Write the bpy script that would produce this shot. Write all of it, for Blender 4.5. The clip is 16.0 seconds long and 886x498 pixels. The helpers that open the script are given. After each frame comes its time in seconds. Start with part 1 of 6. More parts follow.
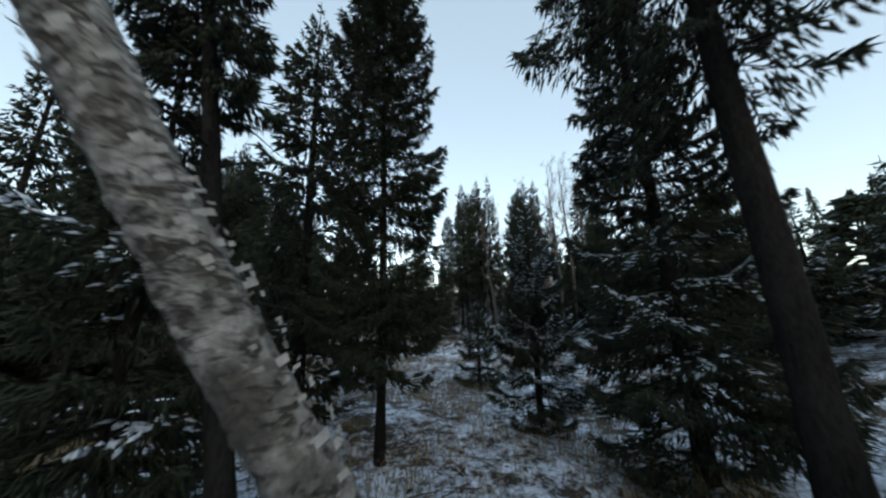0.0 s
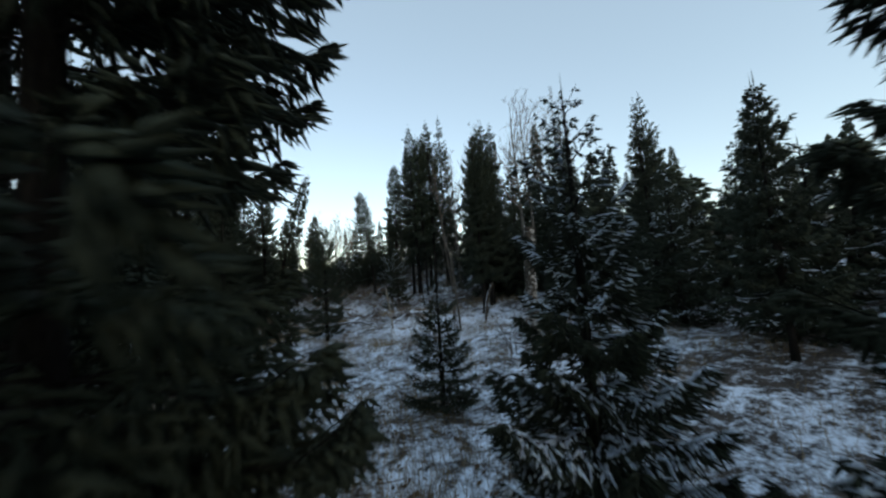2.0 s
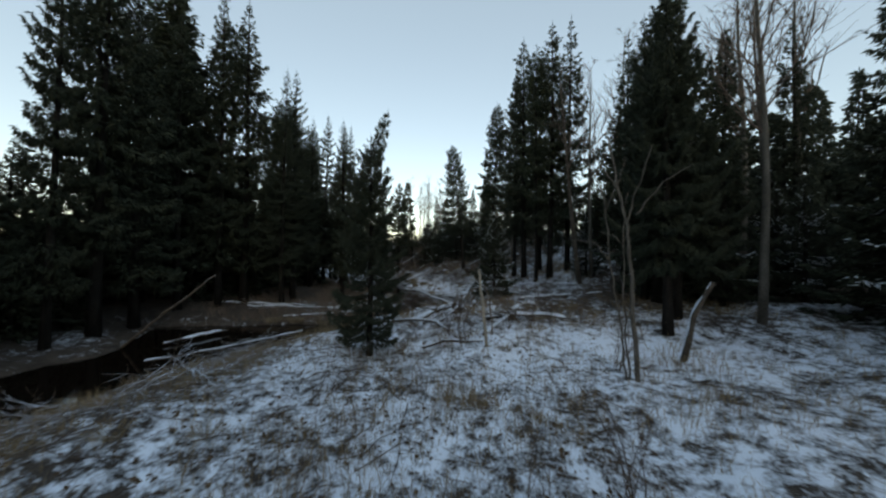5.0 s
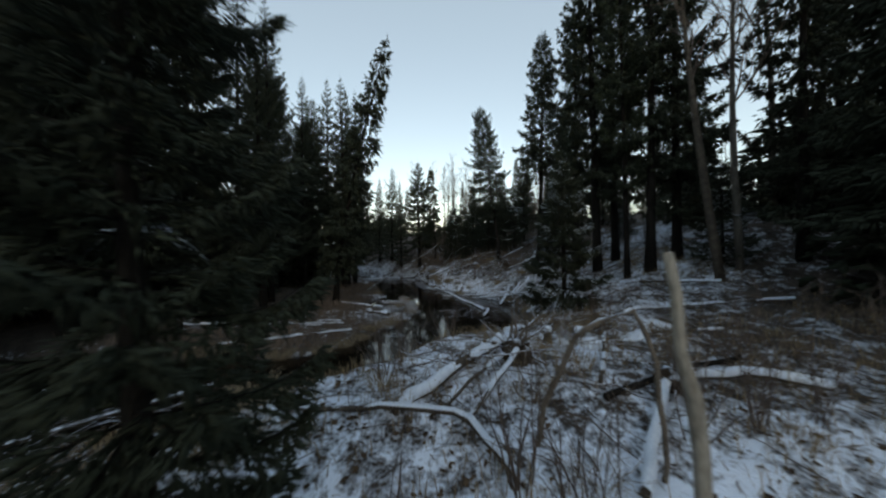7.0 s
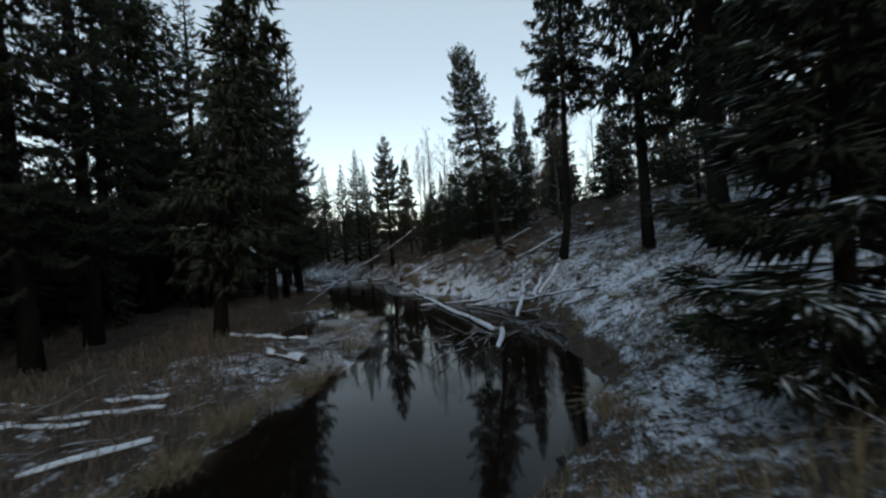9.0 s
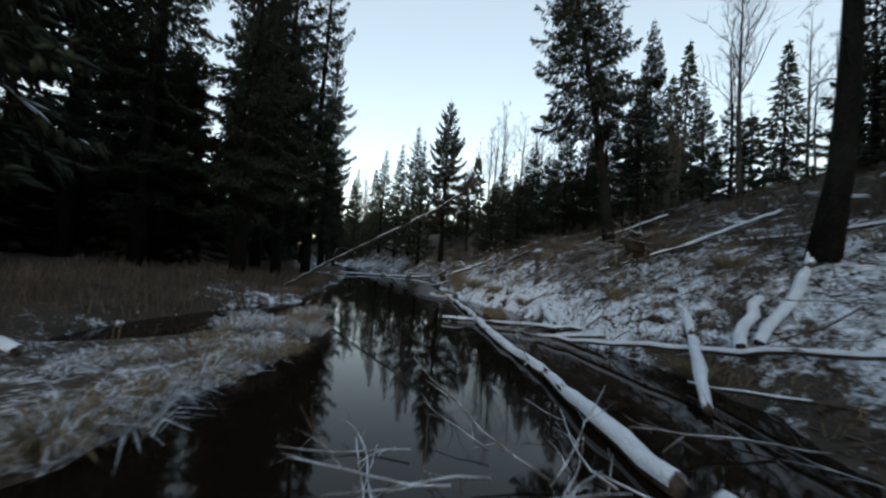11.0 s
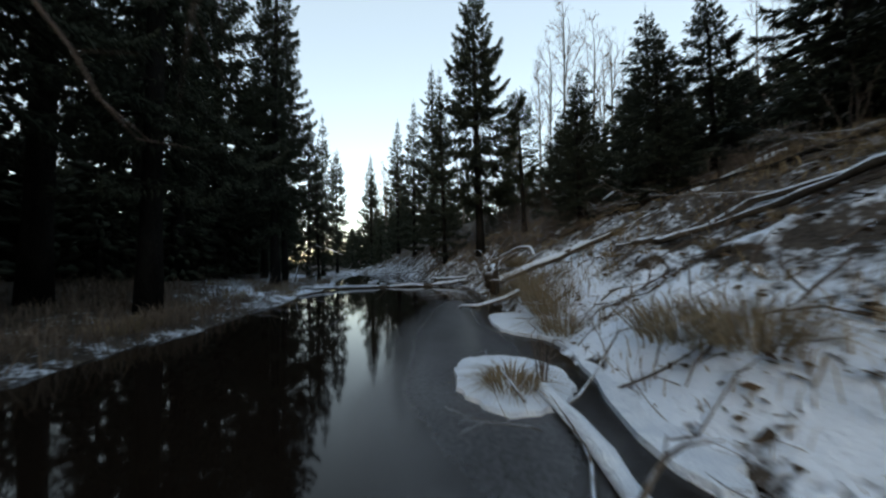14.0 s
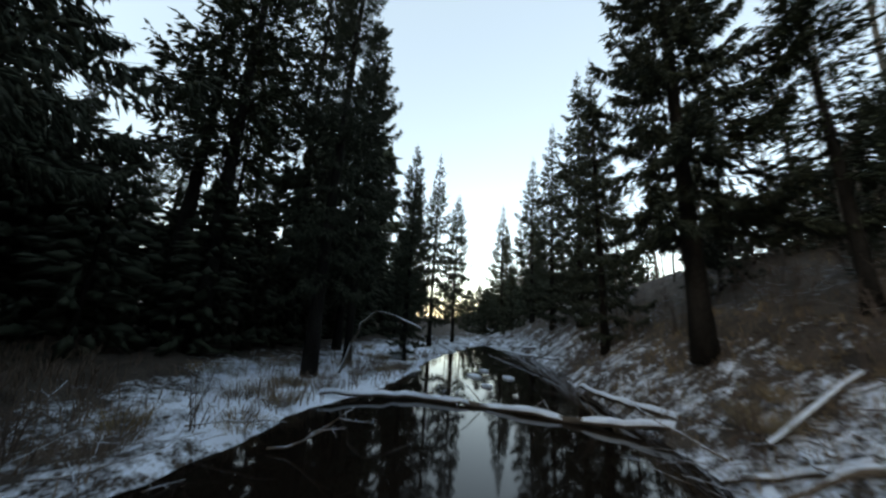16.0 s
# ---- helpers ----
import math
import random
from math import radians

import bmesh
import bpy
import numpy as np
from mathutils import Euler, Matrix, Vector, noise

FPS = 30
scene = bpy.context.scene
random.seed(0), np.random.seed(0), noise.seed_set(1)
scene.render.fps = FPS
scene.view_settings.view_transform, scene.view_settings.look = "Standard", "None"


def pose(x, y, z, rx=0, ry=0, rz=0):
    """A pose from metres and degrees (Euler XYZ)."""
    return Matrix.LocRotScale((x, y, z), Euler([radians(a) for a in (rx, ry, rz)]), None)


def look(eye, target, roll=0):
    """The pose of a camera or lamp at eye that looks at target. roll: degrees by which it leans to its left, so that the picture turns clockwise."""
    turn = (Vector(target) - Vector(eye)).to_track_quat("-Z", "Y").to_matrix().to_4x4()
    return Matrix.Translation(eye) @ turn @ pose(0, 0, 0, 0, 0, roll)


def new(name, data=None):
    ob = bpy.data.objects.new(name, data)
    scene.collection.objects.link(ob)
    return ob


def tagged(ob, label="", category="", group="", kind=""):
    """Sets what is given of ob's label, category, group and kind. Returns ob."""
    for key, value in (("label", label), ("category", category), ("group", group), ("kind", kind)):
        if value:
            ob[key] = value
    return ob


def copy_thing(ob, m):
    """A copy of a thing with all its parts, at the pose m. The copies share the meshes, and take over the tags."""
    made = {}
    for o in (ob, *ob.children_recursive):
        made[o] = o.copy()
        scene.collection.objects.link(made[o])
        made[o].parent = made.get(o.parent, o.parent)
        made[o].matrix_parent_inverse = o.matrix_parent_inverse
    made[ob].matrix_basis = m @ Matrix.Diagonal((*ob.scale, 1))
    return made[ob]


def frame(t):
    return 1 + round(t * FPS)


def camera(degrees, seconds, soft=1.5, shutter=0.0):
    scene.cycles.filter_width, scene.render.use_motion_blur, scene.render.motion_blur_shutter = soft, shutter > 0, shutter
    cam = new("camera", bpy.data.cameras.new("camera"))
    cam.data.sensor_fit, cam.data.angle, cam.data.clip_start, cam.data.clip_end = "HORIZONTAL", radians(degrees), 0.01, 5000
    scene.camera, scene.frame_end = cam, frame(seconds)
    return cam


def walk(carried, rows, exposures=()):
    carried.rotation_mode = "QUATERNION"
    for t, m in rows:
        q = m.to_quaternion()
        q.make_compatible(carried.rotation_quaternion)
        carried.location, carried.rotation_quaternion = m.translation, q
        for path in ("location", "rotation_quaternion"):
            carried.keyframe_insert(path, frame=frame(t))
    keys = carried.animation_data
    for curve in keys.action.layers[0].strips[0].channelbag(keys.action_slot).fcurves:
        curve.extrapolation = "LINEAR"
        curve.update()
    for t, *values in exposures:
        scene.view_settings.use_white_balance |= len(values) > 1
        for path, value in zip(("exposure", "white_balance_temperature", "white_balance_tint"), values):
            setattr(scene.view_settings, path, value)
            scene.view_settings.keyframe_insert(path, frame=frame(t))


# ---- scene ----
# ------------------------------------------------------------------ camera and its flight
cam = camera(108.0, 16.0, soft=2.4, shutter=0.28)
PATH = [
    (0, (0.922, 8.909, 2.459), (0.919, 10.853, 2.927), -1.7),
    (0.5, (0.895, 9.825, 2.577), (0.875, 11.777, 3.016), -1.0),
    (1, (0.921, 10.647, 2.804), (1.089, 12.603, 3.186), -4.0),
    (1.5, (0.956, 11.496, 2.932), (1.287, 13.453, 3.184), -4.0),
    (2, (1.094, 12.265, 3.217), (1.391, 14.236, 3.393), -4.3),
    (2.5, (1.344, 13.335, 3.334), (1.262, 15.324, 3.525), 0.7),
    (3, (1.436, 14.614, 3.343), (0.893, 16.532, 3.504), 4.0),
    (3.5, (1.343, 15.597, 3.25), (0.721, 17.494, 3.355), 7.1),
    (3.7, (1.241, 15.973, 3.173), (0.77, 17.917, 3.211), 7.4),
    (6, (0.384, 22.927, 3.322), (0.1, 24.906, 3.363), -0.8),
    (6.5, (0.123, 24.423, 3.105), (-0.281, 26.381, 3.151), 0.1),
    (7, (-0.214, 25.941, 2.954), (-0.647, 27.894, 2.956), -0.9),
    (7.5, (-0.629, 27.442, 2.896), (-1.037, 29.4, 2.872), -3.4),
    (8, (-1.028, 29.221, 2.872), (-1.331, 31.197, 2.827), -4.8),
    (10.3, (-1.891, 36.965, 1.403), (-2.401, 38.895, 1.521), 1.2),
    (10.5, (-1.987, 37.577, 1.356), (-2.59, 39.479, 1.485), 2.3),
    (11, (-2.264, 39.019, 1.239), (-2.978, 40.886, 1.314), 4.1),
    (11.5, (-2.663, 40.419, 1.163), (-3.45, 42.257, 1.198), 3.8),
    (12, (-3.197, 41.826, 1.115), (-4.022, 43.648, 1.142), 2.2),
    (12.5, (-3.842, 43.352, 1.074), (-4.669, 45.173, 1.091), 1.6),
    (13, (-4.414, 44.761, 1.021), (-5.275, 46.566, 1.047), 0.4),
    (13.5, (-5.004, 46.079, 0.953), (-5.887, 47.871, 1.031), -0.9),
    (14, (-5.682, 47.528, 0.949), (-6.604, 49.301, 1.024), -1.3),
    (14.5, (-6.36, 48.955, 0.967), (-7.413, 50.65, 1.105), -0.1),
    (15, (-7.053, 50.329, 1.084), (-8.212, 51.946, 1.281), -0.0),
    (15.5, (-7.733, 51.614, 1.319), (-9.066, 53.071, 1.639), 1.8),
    (16, (-8.607, 52.678, 1.602), (-10.159, 53.867, 2.022), 3.4),
]

walk(cam, [(t, look(eye, target, roll)) for t, eye, target, roll in PATH], [(0, 2.2, 8300, 7), (1, 2.0, 7900, 6), (3, 1.85, 7900, 6), (3.7, 1.85, 8100, 6), (6, 1.72, 8800, 9), (7, 1.75, 8800, 9), (7.5, 1.85, 8900, 9), (8, 1.85, 8900, 9), (10.5, 2.12, 8900, 9), (12, 2.33, 8900, 9), (13.5, 2.38, 8900, 9), (14.5, 2.22, 8800, 9), (16, 2.5, 8800, 9)])

# ------------------------------------------------------------------ dusk sky and the low sun behind the flight
world = bpy.data.worlds.new("dusk_sky")
scene.world = world
world.use_nodes = True
wn = world.node_tree
sky = wn.nodes.new("ShaderNodeTexSky")
sky.sky_type, sky.sun_disc = "NISHITA", False
SUN_UP, SUN_ROUND = radians(24), radians(165)
sky.sun_elevation, sky.sun_rotation = SUN_UP, SUN_ROUND
sky.altitude, sky.air_density, sky.dust_density, sky.ozone_density = 50, 1.0, 0.3, 0.45
haze = wn.nodes.new("ShaderNodeMix")
haze.data_type = "RGBA"
haze.inputs[0].default_value, haze.inputs[7].default_value = 0.5, (1.2, 1.72, 2.38, 1)
wn.links.new(sky.outputs[0], haze.inputs[6])
wn.links.new(haze.outputs[2], wn.nodes["Background"].inputs[0])
wn.nodes["Background"].inputs[1].default_value = 0.1
sun = new("sun", bpy.data.lights.new("sun", "SUN"))
sun.data.energy, sun.data.angle, sun.data.color = 0.06, radians(12), (1.0, 0.95, 0.9)
sun.matrix_world = look((0, 0, 0), (-math.sin(SUN_ROUND), -math.cos(SUN_ROUND), -math.tan(SUN_UP)))

# ------------------------------------------------------------------ materials


def material(name, dark, light, scale=4.0, rough=0.9, bump=0.3, fine=40.0, island=0.0, stretch=(1, 1, 1), metal=0.0):
    """A rough two-tone material: broad mottling, fine grain and relief."""
    m = bpy.data.materials.new(name)
    m.use_nodes = True
    t = m.node_tree
    b = t.nodes["Principled BSDF"]
    co = t.nodes.new("ShaderNodeTexCoord")
    mp = t.nodes.new("ShaderNodeMapping")
    mp.inputs["Scale"].default_value = stretch
    t.links.new(co.outputs["Object"], mp.inputs[0])
    n1, n2 = t.nodes.new("ShaderNodeTexNoise"), t.nodes.new("ShaderNodeTexNoise")
    n1.inputs["Scale"].default_value, n2.inputs["Scale"].default_value = scale, fine
    n1.inputs["Detail"].default_value, n2.inputs["Detail"].default_value = 4, 3
    for n in (n1, n2):
        t.links.new(mp.outputs[0], n.inputs["Vector"])
    mix = t.nodes.new("ShaderNodeMath")
    mix.operation = "ADD"
    t.links.new(n1.outputs["Fac"], mix.inputs[0])
    t.links.new(n2.outputs["Fac"], mix.inputs[1])
    last = mix.outputs[0]
    if island:
        geo = t.nodes.new("ShaderNodeNewGeometry")
        add = t.nodes.new("ShaderNodeMath")
        add.operation, add.inputs[1].default_value = "MULTIPLY_ADD", island
        t.links.new(geo.outputs["Random Per Island"], add.inputs[0])
        t.links.new(last, add.inputs[2])
        last = add.outputs[0]
    ramp = t.nodes.new("ShaderNodeMapRange")
    ramp.inputs["From Min"].default_value, ramp.inputs["From Max"].default_value = 0.7, 1.3 + island
    t.links.new(last, ramp.inputs["Value"])
    col = t.nodes.new("ShaderNodeMix")
    col.data_type = "RGBA"
    col.inputs[6].default_value, col.inputs[7].default_value = (*dark, 1), (*light, 1)
    t.links.new(ramp.outputs[0], col.inputs[0])
    t.links.new(col.outputs[2], b.inputs["Base Color"])
    b.inputs["Roughness"].default_value = rough
    b.inputs["Metallic"].default_value = metal
    b.inputs["Specular IOR Level"].default_value = 0.25
    bp = t.nodes.new("ShaderNodeBump")
    bp.inputs["Strength"].default_value, bp.inputs["Distance"].default_value = bump, 0.03
    t.links.new(n2.outputs["Fac"], bp.inputs["Height"])
    t.links.new(bp.outputs[0], b.inputs["Normal"])
    return m


NEEDLES = material("spruce_needles", (0.017, 0.0225, 0.0165), (0.045, 0.056, 0.038), 1.5, 0.75, 0.2, 60, 0.5)
PINE = material("pine_needles", (0.012, 0.02, 0.01), (0.03, 0.042, 0.02), 1.5, 0.75, 0.2, 60, 0.5)
BARK = material("spruce_bark", (0.007, 0.0065, 0.006), (0.026, 0.0235, 0.0215), 5, 0.95, 0.8, 45, 0, (1, 1, 0.35))
ALDER = material("grey_alder_bark", (0.042, 0.038, 0.033), (0.12, 0.11, 0.097), 5, 0.9, 0.5, 40, 0, (1, 1, 0.4))
TWIG = material("bare_twig_bark", (0.05, 0.04, 0.035), (0.13, 0.1, 0.085), 5, 0.9, 0.3, 40, 0.4)
DEADWOOD = material("dead_wood", (0.03, 0.024, 0.02), (0.1, 0.083, 0.067), 6, 0.9, 0.7, 50)
SNOW = material("snow", (0.56, 0.66, 0.79), (0.78, 0.87, 0.97), 9, 0.7, 0.9, 55)
GRASS = material("dry_grass", (0.10, 0.07, 0.04), (0.34, 0.26, 0.16), 1, 0.85, 0.1, 60, 0.9)
REED = material("brown_marsh_grass", (0.07, 0.052, 0.041), (0.2, 0.155, 0.122), 1, 0.85, 0.1, 60, 0.9)
SEDGE = material("pale_tan_sedge", (0.1, 0.078, 0.052), (0.31, 0.25, 0.17), 1, 0.85, 0.1, 60, 0.9)


def birch_bark():
    m = material("birch_bark", (0.12, 0.105, 0.092), (0.38, 0.355, 0.33), 9, 0.8, 1.0, 26)
    t = m.node_tree
    co, mp, n = t.nodes.new("ShaderNodeTexCoord"), t.nodes.new("ShaderNodeMapping"), t.nodes.new("ShaderNodeTexNoise")
    mp.inputs["Scale"].default_value, mp.inputs["Rotation"].default_value = (12, 12, 24), (0.2, 0.5, 0)
    t.links.new(co.outputs["Object"], mp.inputs[0])
    t.links.new(mp.outputs[0], n.inputs["Vector"])
    n.inputs["Scale"].default_value, n.inputs["Detail"].default_value, n.inputs["Roughness"].default_value, n.inputs["Distortion"].default_value = 1.0, 8, 0.65, 0.8
    r = t.nodes.new("ShaderNodeMapRange")
    r.inputs["From Min"].default_value, r.inputs["From Max"].default_value = 0.46, 0.58
    t.links.new(n.outputs["Fac"], r.inputs["Value"])
    # broad dark scars between the papery strips
    n2, r2, top = t.nodes.new("ShaderNodeTexNoise"), t.nodes.new("ShaderNodeMapRange"), t.nodes.new("ShaderNodeMath")
    n2.inputs["Scale"].default_value, n2.inputs["Detail"].default_value = 3.6, 8
    t.links.new(co.outputs["Object"], n2.inputs["Vector"])
    r2.inputs["From Min"].default_value, r2.inputs["From Max"].default_value, r2.inputs["To Max"].default_value = 0.47, 0.6, 0.85
    t.links.new(n2.outputs["Fac"], r2.inputs["Value"])
    top.operation = "MAXIMUM"
    t.links.new(r.outputs[0], top.inputs[0])
    t.links.new(r2.outputs[0], top.inputs[1])
    r = top
    b = t.nodes["Principled BSDF"]
    old = b.inputs["Base Color"].links[0].from_socket
    c = t.nodes.new("ShaderNodeMix")
    c.data_type = "RGBA"
    c.inputs[7].default_value = (0.045, 0.038, 0.032, 1)
    t.links.new(old, c.inputs[6])
    t.links.new(r.outputs[0], c.inputs[0])
    t.links.new(c.outputs[2], b.inputs["Base Color"])
    return m


BARE = material("barkless_pale_wood", (0.13, 0.115, 0.095), (0.34, 0.31, 0.26), 6, 0.85, 0.5, 45, 0, (1, 1, 0.3))
for m, shine in ((BARK, 0.06), (NEEDLES, 0.12)):
    m.node_tree.nodes["Principled BSDF"].inputs["Specular IOR Level"].default_value = shine
BIRCH = birch_bark()
PAPER = material("peeling_birch_bark", (0.22, 0.2, 0.18), (0.52, 0.49, 0.46), 8, 0.8, 0.3, 60, 0.5)


def dusted(m, low=0.25, high=0.75, patch=0.35):
    """Lets snow lie on the upper sides of a material, in patches."""
    t = m.node_tree
    b = t.nodes["Principled BSDF"]
    old = b.inputs["Base Color"].links[0].from_socket
    geo, sep = t.nodes.new("ShaderNodeNewGeometry"), t.nodes.new("ShaderNodeSeparateXYZ")
    t.links.new(geo.outputs["Normal"], sep.inputs[0])
    co, n, add = t.nodes.new("ShaderNodeTexCoord"), t.nodes.new("ShaderNodeTexNoise"), t.nodes.new("ShaderNodeMath")
    n.inputs["Scale"].default_value, n.inputs["Detail"].default_value = 7, 3
    t.links.new(co.outputs["Object"], n.inputs["Vector"])
    add.operation, add.inputs[1].default_value = "MULTIPLY_ADD", 1.6
    off = t.nodes.new("ShaderNodeMath")
    off.operation, off.inputs[1].default_value = "SUBTRACT", 1.15 - patch
    t.links.new(sep.outputs["Z"], off.inputs[0])
    t.links.new(n.outputs["Fac"], add.inputs[0])
    t.links.new(off.outputs[0], add.inputs[2])
    r = t.nodes.new("ShaderNodeMapRange")
    r.inputs["From Min"].default_value, r.inputs["From Max"].default_value = low, high
    t.links.new(add.outputs[0], r.inputs["Value"])
    c = t.nodes.new("ShaderNodeMix")
    c.data_type = "RGBA"
    c.inputs[7].default_value = (0.62, 0.73, 0.87, 1)
    t.links.new(old, c.inputs[6])
    t.links.new(r.outputs[0], c.inputs[0])
    t.links.new(c.outputs[2], b.inputs["Base Color"])
    return m


STICK = dusted(material("snow_dusted_stick", (0.06, 0.048, 0.038), (0.19, 0.158, 0.128), 6, 0.9, 0.6, 50), 0.45, 0.8, 0.24)


FROSTED = dusted(material("frosted_dead_wood", (0.14, 0.125, 0.11), (0.36, 0.34, 0.31), 6, 0.9, 0.6, 50), 0.2, 0.6, 0.45)


def ground_material():
    """Thin snow over brown litter: patches at two scales."""
    m = material("snowy_forest_floor", (0.024, 0.02, 0.017), (0.085, 0.07, 0.059), 3, 0.95, 0.8, 30)
    t = m.node_tree
    b = t.nodes["Principled BSDF"]
    litter = b.inputs["Base Color"].links[0].from_socket
    co = t.nodes.new("ShaderNodeTexCoord")
    total = None
    for scale, weight, detail in ((0.5, 0.4, 3), (2.4, 0.65, 5), (7.0, 0.6, 5), (24.0, 0.5, 6)):
        n, w = t.nodes.new("ShaderNodeTexNoise"), t.nodes.new("ShaderNodeMath")
        n.inputs["Scale"].default_value, n.inputs["Detail"].default_value = scale, detail
        t.links.new(co.outputs["Object"], n.inputs["Vector"])
        w.operation, w.inputs[1].default_value = "MULTIPLY_ADD", weight
        t.links.new(n.outputs["Fac"], w.inputs[0])
        if total:
            t.links.new(total, w.inputs[2])
        else:
            w.inputs[2].default_value = 0
        total = w.outputs[0]
    at = t.nodes.new("ShaderNodeAttribute")
    at.attribute_name = "cover"
    sub = t.nodes.new("ShaderNodeMath")
    sub.operation = "ADD"
    t.links.new(total, sub.inputs[0])
    t.links.new(at.outputs["Fac"], sub.inputs[1])
    r = t.nodes.new("ShaderNodeMapRange")
    r.inputs["From Min"].default_value, r.inputs["From Max"].default_value = 0.96, 1.17
    t.links.new(sub.outputs[0], r.inputs["Value"])
    c = t.nodes.new("ShaderNodeMix")
    c.data_type = "RGBA"
    c.inputs[7].default_value = (0.74, 0.84, 0.97, 1)
    t.links.new(litter, c.inputs[6])
    t.links.new(r.outputs[0], c.inputs[0])
    t.links.new(c.outputs[2], b.inputs["Base Color"])
    bp, deep = b.inputs["Normal"].links[0].from_node, t.nodes.new("ShaderNodeBump")
    deep.inputs["Strength"].default_value, deep.inputs["Distance"].default_value = 0.7, 0.05
    t.links.new(r.outputs[0], deep.inputs["Height"])
    t.links.new(bp.outputs[0], deep.inputs["Normal"])
    t.links.new(deep.outputs[0], b.inputs["Normal"])
    return m


GROUND = ground_material()


def water_material():
    m = bpy.data.materials.new("dark_peaty_water")
    m.use_nodes = True
    t = m.node_tree
    b = t.nodes["Principled BSDF"]
    b.inputs["Base Color"].default_value = (0.007, 0.005, 0.0038, 1)
    b.inputs["Roughness"].default_value = 0.045
    b.inputs["IOR"].default_value = 1.33
    n = t.nodes.new("ShaderNodeTexNoise")
    co = t.nodes.new("ShaderNodeTexCoord")
    t.links.new(co.outputs["Object"], n.inputs["Vector"])
    n.inputs["Scale"].default_value, n.inputs["Detail"].default_value = 1.6, 2
    bp = t.nodes.new("ShaderNodeBump")
    bp.inputs["Strength"].default_value, bp.inputs["Distance"].default_value = 0.015, 0.02
    t.links.new(n.outputs["Fac"], bp.inputs["Height"])
    t.links.new(bp.outputs[0], b.inputs["Normal"])
    return m


WATER = water_material()


def ice_material():
    """Thin grey ice that thins out to nothing at its rim."""
    m = material("grey_stream_ice", (0.04, 0.044, 0.052), (0.13, 0.14, 0.16), 1.2, 0.33, 0.15, 30)
    t = m.node_tree
    b, out = t.nodes["Principled BSDF"], t.nodes["Material Output"]
    at, n, add = t.nodes.new("ShaderNodeAttribute"), t.nodes.new("ShaderNodeTexNoise"), t.nodes.new("ShaderNodeMath")
    at.attribute_name = "inside"
    n.inputs["Scale"].default_value, n.inputs["Detail"].default_value = 3, 4
    add.operation, add.inputs[1].default_value = "MULTIPLY_ADD", 0.5
    t.links.new(n.outputs["Fac"], add.inputs[0])
    t.links.new(at.outputs["Fac"], add.inputs[2])
    r = t.nodes.new("ShaderNodeMapRange")
    r.inputs["From Min"].default_value, r.inputs["From Max"].default_value, r.inputs["To Max"].default_value = 0.3, 1.1, 0.8
    t.links.new(add.outputs[0], r.inputs["Value"])
    clear, mix = t.nodes.new("ShaderNodeBsdfTransparent"), t.nodes.new("ShaderNodeMixShader")
    t.links.new(r.outputs[0], mix.inputs[0])
    t.links.new(clear.outputs[0], mix.inputs[1])
    t.links.new(b.outputs[0], mix.inputs[2])
    t.links.new(mix.outputs[0], out.inputs[0])
    return m


ICE = ice_material()

# ------------------------------------------------------------------ mesh helpers


def link_mesh(name, verts, faces, mat, parent=None, label="", smooth=True):
    """One mesh object from vertices and faces (arrays of triangles or quads, or mixed lists)."""
    me = bpy.data.meshes.new(name)
    verts = np.asarray(verts, float)
    me.vertices.add(len(verts))
    me.vertices.foreach_set("co", verts.ravel())
    if isinstance(faces, np.ndarray):
        k = faces.shape[1]
        me.loops.add(faces.size)
        me.loops.foreach_set("vertex_index", faces.ravel().astype(np.int32))
        me.polygons.add(len(faces))
        me.polygons.foreach_set("loop_start", np.arange(0, faces.size, k, dtype=np.int32))
    else:
        me.clear_geometry()
        me.from_pydata([tuple(v) for v in verts], [], [tuple(f) for f in faces])
    me.polygons.foreach_set("use_smooth", np.full(len(me.polygons), smooth))
    me.update(calc_edges=True)
    me.materials.append(mat)
    ob = new(name, me)
    ob.parent = parent
    if label:
        tagged(ob, label)
    return ob


